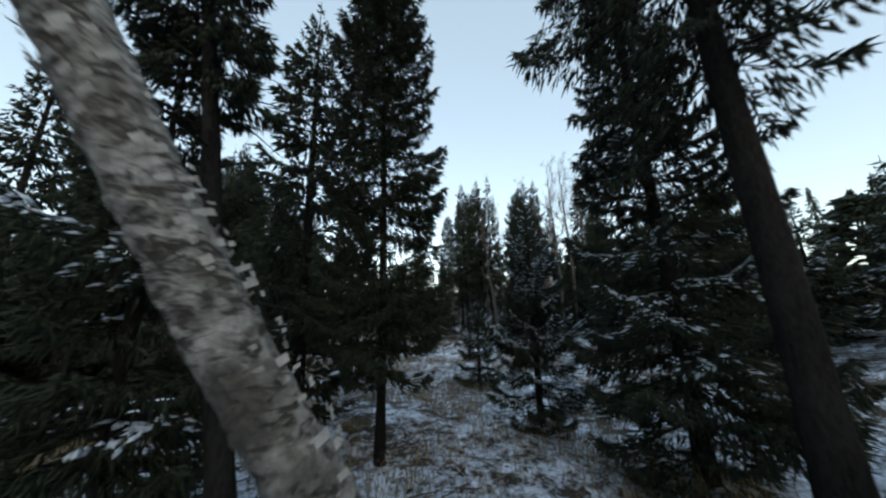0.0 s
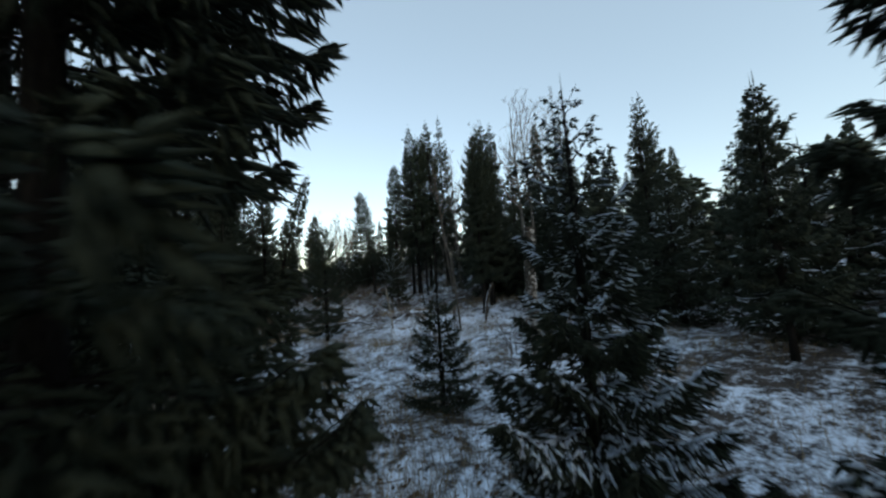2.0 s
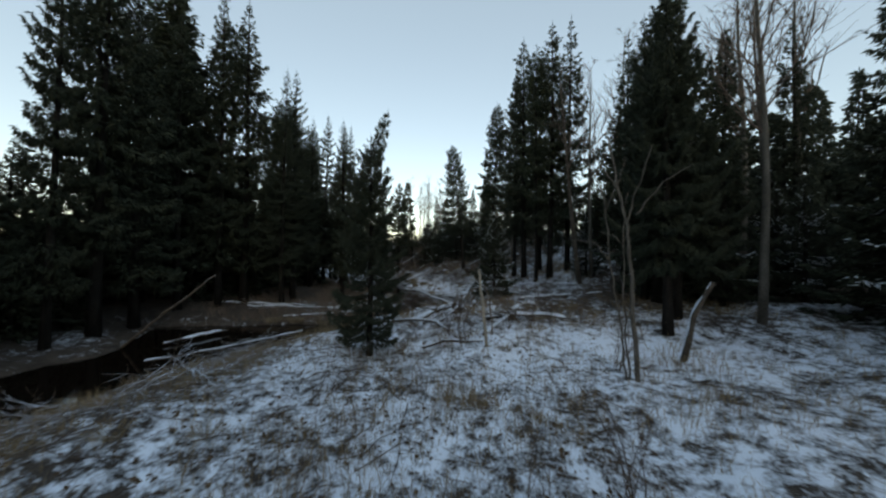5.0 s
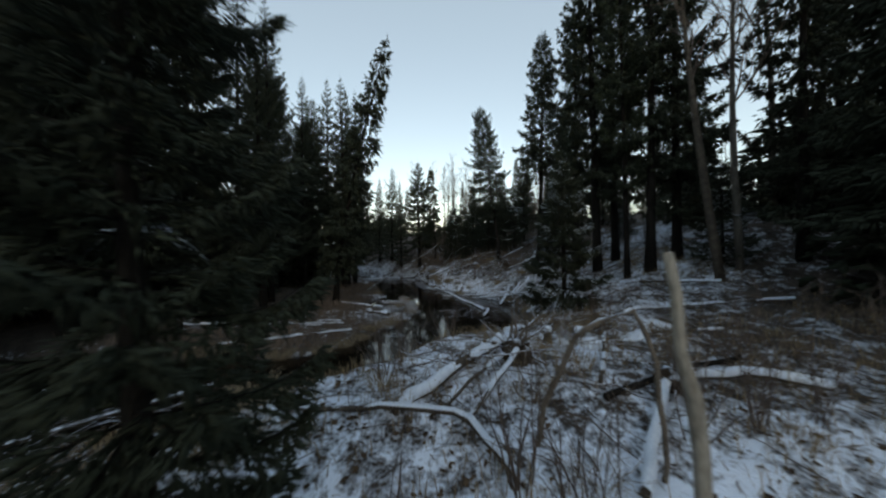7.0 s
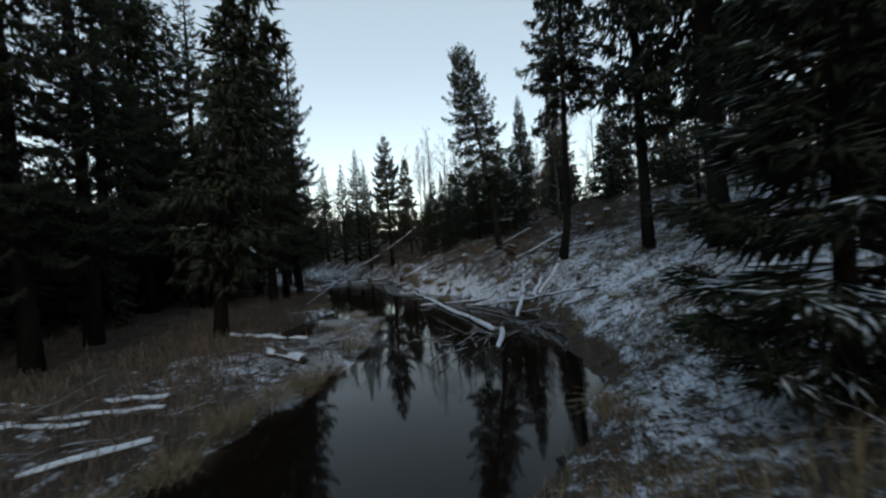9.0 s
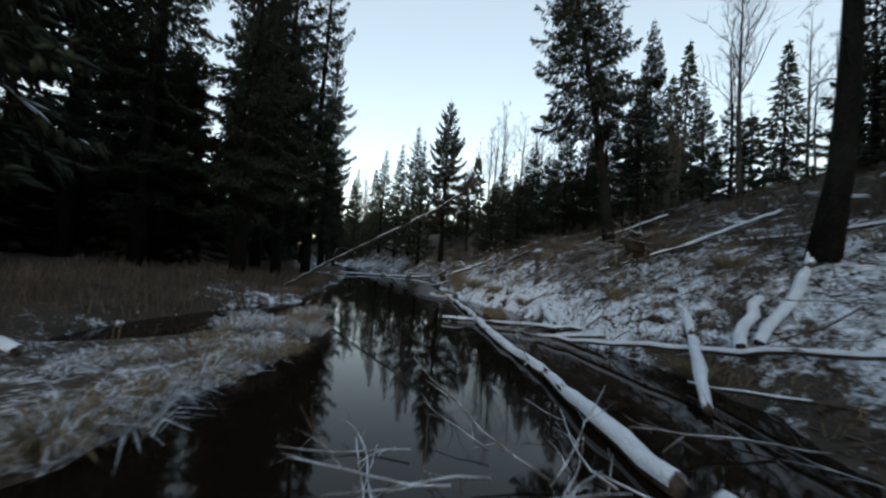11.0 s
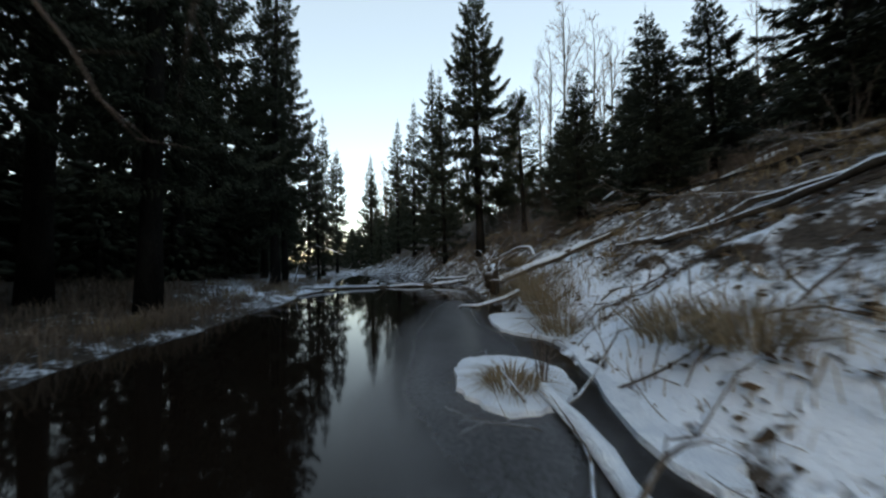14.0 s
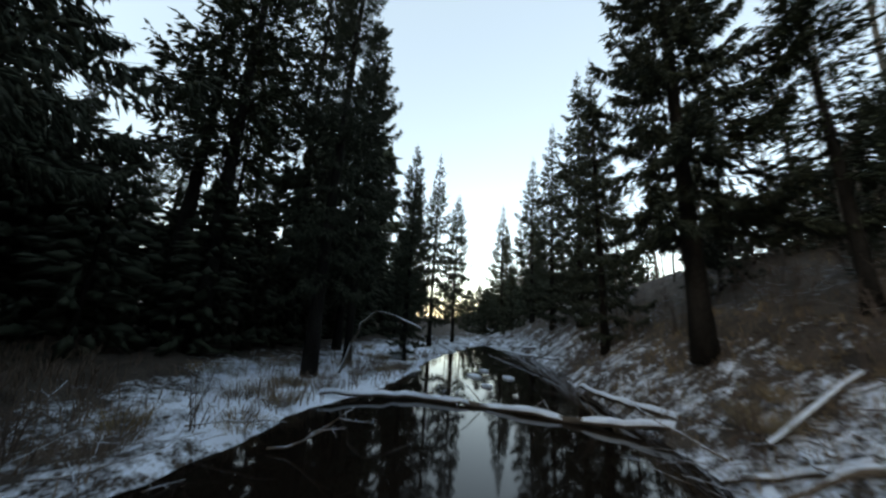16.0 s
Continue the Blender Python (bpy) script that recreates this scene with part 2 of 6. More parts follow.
class Soup:
    """Collects tubes, spindles and blobs into one mesh of triangles."""

    def __init__(self):
        self.v, self.f, self.n = [], [], 0

    def add(self, v, f):
        v = np.asarray(v, float)
        self.v.append(v)
        self.f.append(np.asarray(f, np.int64) + self.n)
        self.n += len(v)

    def tube(self, points, radii, sides=6, wobble=0.0, rng=None, closed=True):
        p = np.asarray(points, float)
        r = np.asarray(radii, float)
        d = np.gradient(p, axis=0)
        d /= np.linalg.norm(d, axis=1)[:, None] + 1e-9
        up = np.array([0.0, 0, 1]) if abs(d[0, 2]) < 0.9 else np.array([1.0, 0, 0])
        a = np.cross(d, up)
        a /= np.linalg.norm(a, axis=1)[:, None] + 1e-9
        b = np.cross(a, d)
        ang = np.linspace(0, 2 * np.pi, sides, endpoint=False)
        ring = np.cos(ang)[None, :, None] * a[:, None] + np.sin(ang)[None, :, None] * b[:, None]
        rr = r[:, None, None] * np.ones((1, sides, 1))
        if wobble:
            rr = rr * (1 + wobble * (rng.random((len(p), sides, 1)) - 0.5))
        v = (p[:, None] + ring * rr).reshape(-1, 3)
        i = np.arange(len(p) - 1)[:, None] * sides
        j = np.arange(sides)[None]
        k = (j + 1) % sides
        q1 = np.stack([i + j, i + k, i + sides + k], -1).reshape(-1, 3)
        q2 = np.stack([i + j, i + sides + k, i + sides + j], -1).reshape(-1, 3)
        f = [q1, q2]
        if closed:
            n = len(v)
            v = np.vstack([v, p[:1], p[-1:]])
            jj, kk = np.arange(sides), (np.arange(sides) + 1) % sides
            f.append(np.stack([kk, jj, np.full(sides, n)], -1))
            o = (len(p) - 1) * sides
            f.append(np.stack([o + jj, o + kk, np.full(sides, n + 1)], -1))
        self.add(v, np.vstack(f))

    def spindles(self, base, tip, width, mid=0.35, flat=1.0):
        """Many thin three-sided spindles at once."""
        base, tip = np.asarray(base, float), np.asarray(tip, float)
        n = len(base)
        if not n:
            return
        d = tip - base
        L = np.linalg.norm(d, axis=1)[:, None] + 1e-9
        d = d / L
        up = np.where(np.abs(d[:, 2:3]) < 0.95, np.array([[0.0, 0, 1]]), np.array([[1.0, 0, 0]]))
        a = np.cross(d, up)
        a /= np.linalg.norm(a, axis=1)[:, None]
        b = np.cross(a, d)
        c = base + d * L * mid
        w = np.asarray(width, float).reshape(-1, 1) * np.ones((n, 1))
        ring = [c + w * (math.cos(t) * a + flat * math.sin(t) * b) for t in (math.pi / 2, math.pi * 7 / 6, math.pi * 11 / 6)]
        v = np.stack([base, *ring, tip], 1).reshape(-1, 3)
        f = np.array([[0, 2, 1], [0, 3, 2], [0, 1, 3], [4, 1, 2], [4, 2, 3], [4, 3, 1]])
        f = (np.arange(n)[:, None, None] * 5 + f[None]).reshape(-1, 3)
        self.add(v, f)

    def mesh(self, name, mat, parent=None, label="", smooth=True):
        if not self.v:
            return None
        return link_mesh(name, np.vstack(self.v), np.vstack(self.f), mat, parent, label, smooth)


# ------------------------------------------------------------------ the lie of the land
RIGHT = [(0, -7.6), (18.5, -7.4), (19.5, -6.9), (21.3, -7.5), (23.5, -8), (25.5, -7.8), (28.7, -7.4), (30.8, -5.4), (32.4, -4.4), (33.4, -3.2),
         (35.2, -1.9), (36.6, -.5), (38.1, 0), (40.6, 0), (43.1, -.3), (45, -1.6), (46.5, -2.5), (47.9, -3.5), (49.4, -5.4), (51.3, -6.1),
         (52.7, -6.9), (55.7, -8.6), (57.6, -9.8), (58.6, -10.5), (60.6, -13), (63.4, -15.3), (69.6, -23.1), (72, -25.4), (86, -38.5), (120, -90)]
LEFT = [(0, -12.8), (21.2, -11.8), (24.2, -11.9), (28.3, -11), (30, -12), (31.7, -13.3), (33, -9), (33.5, -7), (34.4, -5.5), (37, -5), (39.1, -4.7),
        (40.6, -4.8), (42.8, -5.7), (44.4, -6.7), (45, -8.2), (45.9, -8.7), (48.2, -10.1), (50.3, -11.3), (52.5, -12.7), (53.5, -13.5),
        (54.8, -14.6), (56.9, -15.7), (60.2, -18.8), (63.1, -21), (67, -23.6), (72, -26), (86, -39), (120, -90.4)]


def along(table, y):
    for (a, p), (b, q) in zip(table, table[1:]):
        if y <= b:
            break
    shore = 1 if table is RIGHT else -1
    ragged = 0.09 * math.sin(2.3 * y + shore) + 0.06 * math.sin(5.1 * y + 2 * shore) + 0.035 * math.sin(11.7 * y)
    return p + (q - p) * min(max((y - a) / (b - a), 0), 1) + ragged * min(1, max(0, (70 - y) / 6))


def ease(v, a, b):
    v = min(max((v - a) / (b - a), 0), 1)
    return v * v * (3 - 2 * v)


def lumps(x, y):
    return (math.sin(1.7 * x + .6 * y) * math.sin(1.3 * y - .5 * x) * .06 + math.sin(.55 * x + 2) * math.sin(.45 * y + 1) * .10
            + math.sin(4.1 * x + 1.3 * y) * math.sin(3.7 * y + .8 * x) * .03)


def ground(x, y):
    r, l = along(RIGHT, y), along(LEFT, y)
    if x > r:
        d = x - r
        field = .72 * ease(d, -.5, 4) + .07 * max(0, min(x - 3, 20)) + .45 * ease(y, 27, 31) * ease(d, 1, 4)
        slope = .62 * min(d, 2.8) + .34 * max(0, min(d - 2.8, 7)) + .1 * max(0, min(d - 9.8, 30))
        k = ease(y, 34, 40)
        return field * (1 - k) + slope * k + .08 * ease(d, 0, .4) + lumps(x, y) * ease(d, .1, 1.5)
    if x < l:
        d = l - x
        h = .1 * ease(d, 0, .3) + .3 * ease(d, .5, 5) + .5 * ease(d, 5, 14) + lumps(x, y) * ease(d, .2, 2)
        back = math.hypot((x + 7.6) / .75, (y - 43.2) / 2.3)
        return h - .6 * (1 - ease(back, .6, 1.3))
    d = min(r - x, x - l)
    return -.5 * ease(d, 0, 1.2) - .02


def spread(a, b, fine0, fine1, step, grow):
    """Coordinates that are close together in the middle stretch and grow apart towards the ends."""
    out = list(np.arange(fine0, fine1, step))
    s, v = step, fine1
    while v < b:
        out.append(v)
        s *= grow
        v += s
    out.append(b)
    s, v = step, fine0
    while v > a:
        s *= grow
        v -= s
        out.append(max(v, a))
    return np.array(sorted(set(np.round(out, 4))))


def relief(x, y):
    h = ground(x, y)
    if abs(x) < 60 and -10 < y < 90 and h > 0.04:
        h += (0.12 * max(0, noise.noise((x * 1.6, y * 1.6, 0))) + 0.06 * noise.noise((x * 4.2, y * 4.2, 3))) * min(1, h * 3)
    return h


def build_ground():
    xs = spread(-1500, 1500, -14, 8, 0.22, 1.15)
    ys = spread(-1500, 1500, 9, 62, 0.24, 1.15)
    v = np.array([(x, y, relief(x, y)) for y in ys for x in xs])
    nx = len(xs)
    i = np.arange(len(ys) - 1)[:, None] * nx
    j = np.arange(nx - 1)[None]
    f = np.stack([i + j, i + j + 1, i + nx + j + 1, i + nx + j], -1).reshape(-1, 4)
    ob = link_mesh("ground", v, f, GROUND)
    cover = ob.data.attributes.new("cover", "FLOAT", "POINT")
    vals = np.array([snow_cover(p[0], p[1], p[2]) for p in v])
    cover.data.foreach_set("value", vals)
    return tagged(ob, "uneven forest floor with thin patchy snow over brown litter", "ground", kind="structure")


def snow_cover(x, y, z):
    """More snow on open banks, less under the left wood and at the water's edge."""
    r, l = along(RIGHT, y), along(LEFT, y)
    c = 0.0
    if x > r:
        c += 0.09 * ease(y, 25, 28) * (1 - ease(y, 28.5, 30.5)) * ease(x - r, 0.5, 2) - 0.03 * ease(y, 29, 31) * (1 - ease(y, 36, 39))
        c += 0.1 * (1 - ease(x, -0.6, 0.1)) * ease(y, 29, 30.5) * (1 - ease(y, 33, 35)) - 0.25 * (1 - ease(math.hypot((x - 1.1) / 1.0, (y - 34.0) / 1.7), 0.4, 1.2))
        c += 0.02 * ease(y, 40, 44) * (1 - ease(x - r, 2.5, 6)) - 0.1 * ease(x - r, 11, 17) * (1 - ease(y, 36, 40)) - 0.16 * ease(x - r, 5, 9) * ease(y, 31, 34) * (1 - ease(y, 39, 43)) - 0.35 * (1 - ease(x - r, 0.2, 0.45)) * ease(y, 37, 39) * (1 - ease(y, 44, 45))
        c -= 0.12 * (1 - ease(x - r, 2, 5)) * (1 - ease(y, 30, 36)) + 0.18 * ease(x - r, 1.4, 2.9) * ease(y, 45, 48) + 0.1 * ease(y, 55, 60)
    else:
        c -= 0.02 + 0.24 * ease(l - x, 2.0, 5) + 0.16 * (1 - ease(y, 37, 39)) + 0.12 * ease(y, 44, 46) * (1 - ease(y, 51, 55))
    if x > r:
        c += 0.24 * ease(y, 45, 47) * (1 - ease(y, 52.5, 54)) * (1 - ease(x - r, 0.5, 1.2)) - 0.03 * ease(y, 44, 46) * (1 - ease(y, 53, 55)) * ease(x - r, 0.6, 1.2) * (1 - ease(x - r, 3, 5))
    if x < l:
        c += 0.2 * ease(y, 51, 54) * (1 - ease(y, 60, 64)) * (1 - ease(l - x, 3, 6)) - 0.12 * ease(y, 38, 39.5) * (1 - ease(y, 43, 45))
    return c


build_ground()
link_mesh("water", [(-75, 2, 0), (5.5, 2, 0), (5.5, 125, 0), (-75, 125, 0)], np.array([[0, 1, 2, 3]]), WATER)
tagged(bpy.data.objects["water"], "still dark brown stream water mirroring the trees", "water", kind="structure")

# ------------------------------------------------------------------ trees


def spruce(name, seed, H, R, start, twigs, label, snow=0.0, thin=0.035, droop=0.35, whorl=0.32, taper=0.8, trunk_r=None, lean=(0, 0), mat=None, gaps=0.0,
           top=0.0, length=0.3, hang=0.5, segs=4, sides=9, bend=1.5, fat=1.0, wing=0.42, curl=0.22,
           leader=0.0, dead=0.0, stray=1.25, short=0.55):
    """A spruce standing at the origin: trunk, limbs, crown of many needled twigs and the snow lying on it."""
    rng = np.random.default_rng(seed)
    ob = new(name)
    tagged(ob, label, "spruce tree", "spruces of the wood")
    trunk_r = trunk_r or 0.010 * H + 0.02
    s = np.linspace(0, 1, 12)

    def axis(z):
        u = np.asarray(z) / H
        w = 0.006 * H
        return np.stack([lean[0] * u ** bend + w * (np.sin(3 * u + seed) - math.sin(seed)), lean[1] * u ** bend + w * (np.cos(2.3 * u + seed) - math.cos(seed)), np.asarray(z)], -1)

    tr = Soup()
    base = axis(s * H)
    rad = trunk_r * (1 - s) ** 0.85 + 0.006
    rad[0] *= 1.25
    tr.tube(base, rad, sides, 0.16, rng)
    crown, limbs, white = Soup(), Soup(), Soup()
    zs = []
    z = start
    while z < H - 0.12:
        zs.append(z)
        z += whorl * (0.5 + 0.5 * (H - z) / max(H - start, 0.1)) * rng.uniform(0.7, 1.3)
    spec = []
    for z in zs:
        u = (z - start) / (H - start)
        n = rng.integers(5, 8)
        a0 = rng.uniform(0, 6.3)
        for k in range(n):
            if rng.random() < gaps:
                continue
            prof = (1 - u) ** taper * (0.6 + 0.4 * min(1, u / 0.1)) + top
            long = 1.0 if rng.random() > 0.12 else stray
            spec.append((max(0.04, z + rng.uniform(-0.1, 0.1)), a0 + k * 6.283 / n + rng.uniform(-0.4, 0.4), R * prof * rng.uniform(short, 1.05) * long + 0.06, u))
    total = sum(q[2] ** 1.35 for q in spec)
    for z, az, L, u in spec:
        d = np.array([math.cos(az), math.sin(az), 0])
        side = np.array([-d[1], d[0], 0])
        p0 = axis(np.array([z]))[0]
        rise = 0.1 + 0.75 * u ** 1.4
        t = np.linspace(0, 1, segs)
        dip = droop * (1.15 - u) * rng.uniform(0.6, 1.3)

        def spot(t):
            t = np.asarray(t)
            return p0 + d * (L * t)[..., None] + np.array([0, 0, 1.0]) * (L * (rise * t - dip * 1.9 * t ** 1.5 + dip * 0.9 * t ** 3 + curl * t ** 4))[..., None]

        limbs.tube(spot(t), (0.004 + 0.009 * L) * (1 - t * 0.85), 3, closed=False)
        m = max(3, int(twigs * L ** 1.35 / total * (0.25 if u > 1 - leader else 1)))
        tt = rng.random(m) ** 0.75 * 0.93 + 0.07
        b = spot(tt)
        sgn = np.where(rng.random(m) < 0.5, -1.0, 1.0)
        fw = rng.uniform(0.3, 0.98, m)
        ln = length * (0.5 + 0.8 * rng.random(m)) * np.minimum(1, 0.35 + L) * (1.15 - 0.5 * tt)
        # a fan of side shoots, then shoots on those shoots, then tassels that hang
        kind = rng.random(m)
        reach = np.minimum(wing * L * (1.12 - tt), 0.75)
        out = np.where(kind < 0.3, 0.0, np.sqrt(rng.random(m))) * reach
        drop = np.where(kind < 0.45, rng.uniform(-0.1, 0.3, m), rng.uniform(0.0, 0.5, m))
        sag = np.where(kind > 1 - hang * 0.6, rng.uniform(0.8, 2.2, m), drop)
        b = b + side[None] * (sgn * out * 0.8)[:, None] + d[None] * (out * 0.5)[:, None] - np.array([0, 0, 1.0]) * (out * rng.uniform(0.05, 0.4, m))[:, None]
        dirs = d[None] * fw[:, None] + side[None] * (sgn * np.sqrt(1 - np.minimum(fw, 0.99) ** 2) * rng.uniform(0.3, 1.0, m))[:, None] - np.array([0, 0, 1.0]) * sag[:, None]
        dirs /= np.linalg.norm(dirs, axis=1)[:, None]
        crown.spindles(b, b + dirs * ln[:, None], thin * rng.uniform(0.55, 1.25, m), 0.4)
        if snow and rng.random() < snow:
            k = (rng.random(m) < 0.35) & (dirs[:, 2] > -0.6)
            up = np.array([0, 0, thin * (0.5 + 0.3 * fat)])
            bb = b[k] + up
            white.spindles(bb, bb + dirs[k] * ln[k][:, None] * 0.85, thin * 0.8 * fat, 0.45, 0.5)
            e = rng.integers(2, 5)
            q = rng.random(e) * 0.6 + 0.3
            white.spindles(spot(q - 0.1) + up, spot(q + 0.1) + up, thin * 1.2 * fat, 0.5, 0.5)
    if dead:
        # short bare limbs on the lower trunk
        for z in np.arange(dead, start + 1.5, 0.17):
            a = rng.uniform(0, 6.283)
            d = np.array([math.cos(a), math.sin(a), rng.uniform(-0.25, 0.1)])
            p = axis(np.array([z]))[0]
            q = rng.uniform(0.35, 1.1)
            limbs.tube([p, p + d * q * 0.5, p + d * q + np.array([0, 0, rng.uniform(-0.15, 0.1)])], [0.014, 0.009, 0.004], 4, closed=False)
    tipz = np.array([0, 0, 1.0])
    lead = base[-1]
    crown.spindles(lead[None] - tipz * 0.1, lead[None] + tipz * min(0.4, 0.06 * H), [thin * 0.5])
    tr.mesh("trunk", BARK, ob)
    tagged(limbs.mesh("branchwork", BARK, ob), kind="stuff")
    tagged(crown.mesh("crown", mat or NEEDLES, ob), kind="stuff")
    if white.v:
        tagged(white.mesh("snow", SNOW, ob, "snow lying on the branches"), kind="stuff")
    return ob


def bare_tree(name, seed, H, r, label, mat, twigmat=None, fork=0.45, spreadr=0.35, depth=4, lean=(0, 0), category="bare tree", kids=4, first=0.4, fine=0.005):
    """A leafless tree: tapered trunk and branching limbs of thinning tubes."""
    rng = np.random.default_rng(seed)
    ob = new(name)
    tagged(ob, label, category, "bare trees of the wood")
    trunk, limbs = Soup(), Soup()
    s = np.linspace(0, 1, 12)
    bend = rng.uniform(-1, 1, 4) * 0.02 * H
    axis = np.stack([lean[0] * s + bend[0] * np.sin(3 * s) + bend[1] * s * np.sin(7 * s), lean[1] * s + bend[2] * np.sin(2.6 * s) + bend[3] * s * np.sin(6 * s), H * s], -1)
    axis -= axis[0]
    rad = r * (1 - s) ** 0.8 + 0.004
    trunk.tube(axis, rad, 8, 0.12, rng)

    def grow(p, d, L, rr, level):
        n = 5
        pts = [p]
        dd = d.copy()
        for _ in range(n):
            dd = dd + rng.normal(0, 0.11, 3) + np.array([0, 0, 0.05])
            dd /= np.linalg.norm(dd)
            pts.append(pts[-1] + dd * L / n)
        limbs.tube(pts, np.linspace(rr, max(rr * 0.35, fine * 0.7), n + 1), 3 if level > 1 else 4, closed=False)
        if level >= depth:
            return
        for k in range(kids):
            q = rng.uniform(0.3, 1.0)
            a = pts[min(n, int(q * n))]
            e = dd + rng.normal(0, 0.42, 3)
            e /= np.linalg.norm(e)
            grow(a, e, L * rng.uniform(0.45, 0.8) * (1.2 - 0.5 * q), max(rr * 0.5, fine), level + 1)

    m = int(8 + H * 0.9)
    for k in range(m):
        u = first + (1 - first) * (k + rng.random()) / m
        p = np.array([np.interp(u, s, axis[:, c]) for c in range(3)])
        a = rng.uniform(0, 6.28)
        d = np.array([math.cos(a) * 0.8, math.sin(a) * 0.8, rng.uniform(0.8, 1.7)])
        d /= np.linalg.norm(d)
        grow(p, d, H * spreadr * (1.15 - u) * rng.uniform(0.5, 1.0), max(0.004, np.interp(u, s, rad) * 0.5), 2)
    trunk.mesh("trunk", mat, ob)
    tagged(limbs.mesh("branchwork", twigmat or mat, ob), kind="stuff")
    return ob


def stand(ob, x, y, turn=0.0, scale=1.0, sink=0.05, tall=None):
    ob.matrix_world = Matrix.Translation((x, y, ground(x, y) - sink)) @ Matrix.Rotation(radians(turn), 4, "Z") @ Matrix.Diagonal((scale, scale, tall or scale, 1))
    return ob


def again(ob, x, y, turn, scale, sink=0.05, tall=None):
    c = copy_thing(ob, Matrix())
    return stand(c, x, y, turn, scale, sink, tall)


# ---- spruces close to the flight
near_a = stand(spruce("spruce_tree", 1, 8.6, 1.0, 1.15, 37000, "slender dark spruce with bare lower trunk, beside the path", 0.02, thin=0.0135, length=0.17, trunk_r=0.062, segs=6, taper=0.38, wing=0.5, droop=0.28, stray=1.0, short=0.75), 0.05, 13.4, 20)
near_b = stand(spruce("spruce_tree", 2, 9.0, 1.45, 0.2, 34000, "dark spruce with snow-dusted lower branches", 0.3, fat=2.0, thin=0.013, length=0.16, taper=1.3, segs=6, trunk_r=0.09, wing=0.5, droop=0.4, stray=1.1, short=0.7), 3.5, 12.6, 0)
near_c = stand(spruce("spruce_tree", 3, 12, 1.6, 3.7, 18000, "tall spruce with a thick bare trunk and hanging branches", 0.02, thin=0.0135, length=0.2, gaps=0.15, droop=0.6, hang=1.0, trunk_r=0.125, segs=6), 3.25, 11.1, 0)
near_d = stand(spruce("spruce_tree", 4, 10, 0.75, 3.7, 9000, "spruce with long drooping branches and a scarred trunk", 0.03, thin=0.0135, length=0.2, gaps=0.4, droop=0.6, hang=1.0, trunk_r=0.085, segs=6, dead=1.5, stray=1.0, lean=(-1.7, 0), bend=1.0), -0.38, 11.2, 0)
young_a = stand(spruce("spruce_tree", 5, 3.75, 1.0, 0.2, 20000, "young snow-dusted spruce with a bare leading shoot", 0.7, fat=1.8, thin=0.011, length=0.15, whorl=0.3, droop=0.15, hang=0.1, segs=6, leader=0.28, taper=0.8), 2.36, 14.4, 0)
sapling = stand(spruce("spruce_tree", 6, 2.6, 0.72, 0.08, 9000, "small spruce sapling standing in snowy grass", 0.3, thin=0.0105, length=0.13, whorl=0.2, droop=0.2, hang=0.1, leader=0.25), 1.8, 18.3, 0)
young_b = stand(spruce("spruce_tree", 7, 5.2, 1.08, 0.5, 20000, "young spruce with short snowy lower boughs at the stream bend", 0.035, fat=1.5, thin=0.0125, length=0.16, droop=0.25, hang=0.3, segs=6, taper=0.62, wing=0.5, leader=0.08, stray=1.0), -2.02, 27.15, 0)
young_c = stand(spruce("spruce_tree", 8, 4.2, 1.0, 0.35, 9000, "young spruce with white-tipped branches above the water", 0.4, thin=0.016, hang=0.3), 1.15, 35.7, 60, 1.2, tall=1.12)
dark_a = stand(spruce("spruce_tree", 41, 5.0, 1.25, 0.2, 20000, "dense dark spruce with few snowy boughs beside a leaning birch", 0.12, fat=3.0, thin=0.013, length=0.17, droop=0.4, hang=0.6, segs=6, wing=0.55), -1.6, 11.55, 0)
slim = stand(spruce("spruce_tree", 42, 5.4, 0.95, 1.0, 9000, "slim spruce on a bare foot, standing in open snow", 0.1, thin=0.019, length=0.2, droop=0.3, hang=0.4, taper=0.9, trunk_r=0.06), 8.3, 17.4, 0)

# ---- models of the taller trees
DARK = "dark green spruce with drooping needled branches"
tall_a = spruce("spruce_tree", 11, 14, 2.3, 2.0, 5200, DARK, 0.02, thin=0.045, length=0.4, droop=0.5, gaps=0.05, whorl=0.6, taper=1.0, wing=0.3, curl=0.3)
tall_b = spruce("spruce_tree", 12, 15, 2.1, 3.6, 5000, "tall spruce with a bare lower trunk and tassel-like branches", 0.02, thin=0.044, length=0.4, droop=0.6, hang=1.0, gaps=0.12, whorl=0.62, taper=0.85, wing=0.3, curl=0.28)
tall_c = spruce("spruce_tree", 13, 13, 2.1, 0.9, 5200, "dense conical spruce branched nearly to the ground", 0.03, thin=0.042, length=0.36, droop=0.35, whorl=0.58, taper=1.05, wing=0.32, curl=0.26)
tall_d = spruce("spruce_tree", 14, 16, 1.7, 5.5, 3600, "tall thin-crowned conifer with a long bare trunk", 0.0, thin=0.045, length=0.38, droop=0.2, gaps=0.25, whorl=0.55, mat=PINE, top=0.15, taper=0.6, dead=2.5)
bush_a = spruce("spruce_tree", 15, 4.5, 1.2, 0.15, 3600, "bushy young spruce dusted with snow", 0.25, thin=0.026, length=0.25, hang=0.2, whorl=0.28, taper=0.95)
mid_a = spruce("spruce_tree", 9, 5.2, 1.15, 0.2, 8000, "dense young spruce standing in shade", 0.03, thin=0.019, length=0.2, hang=0.3)
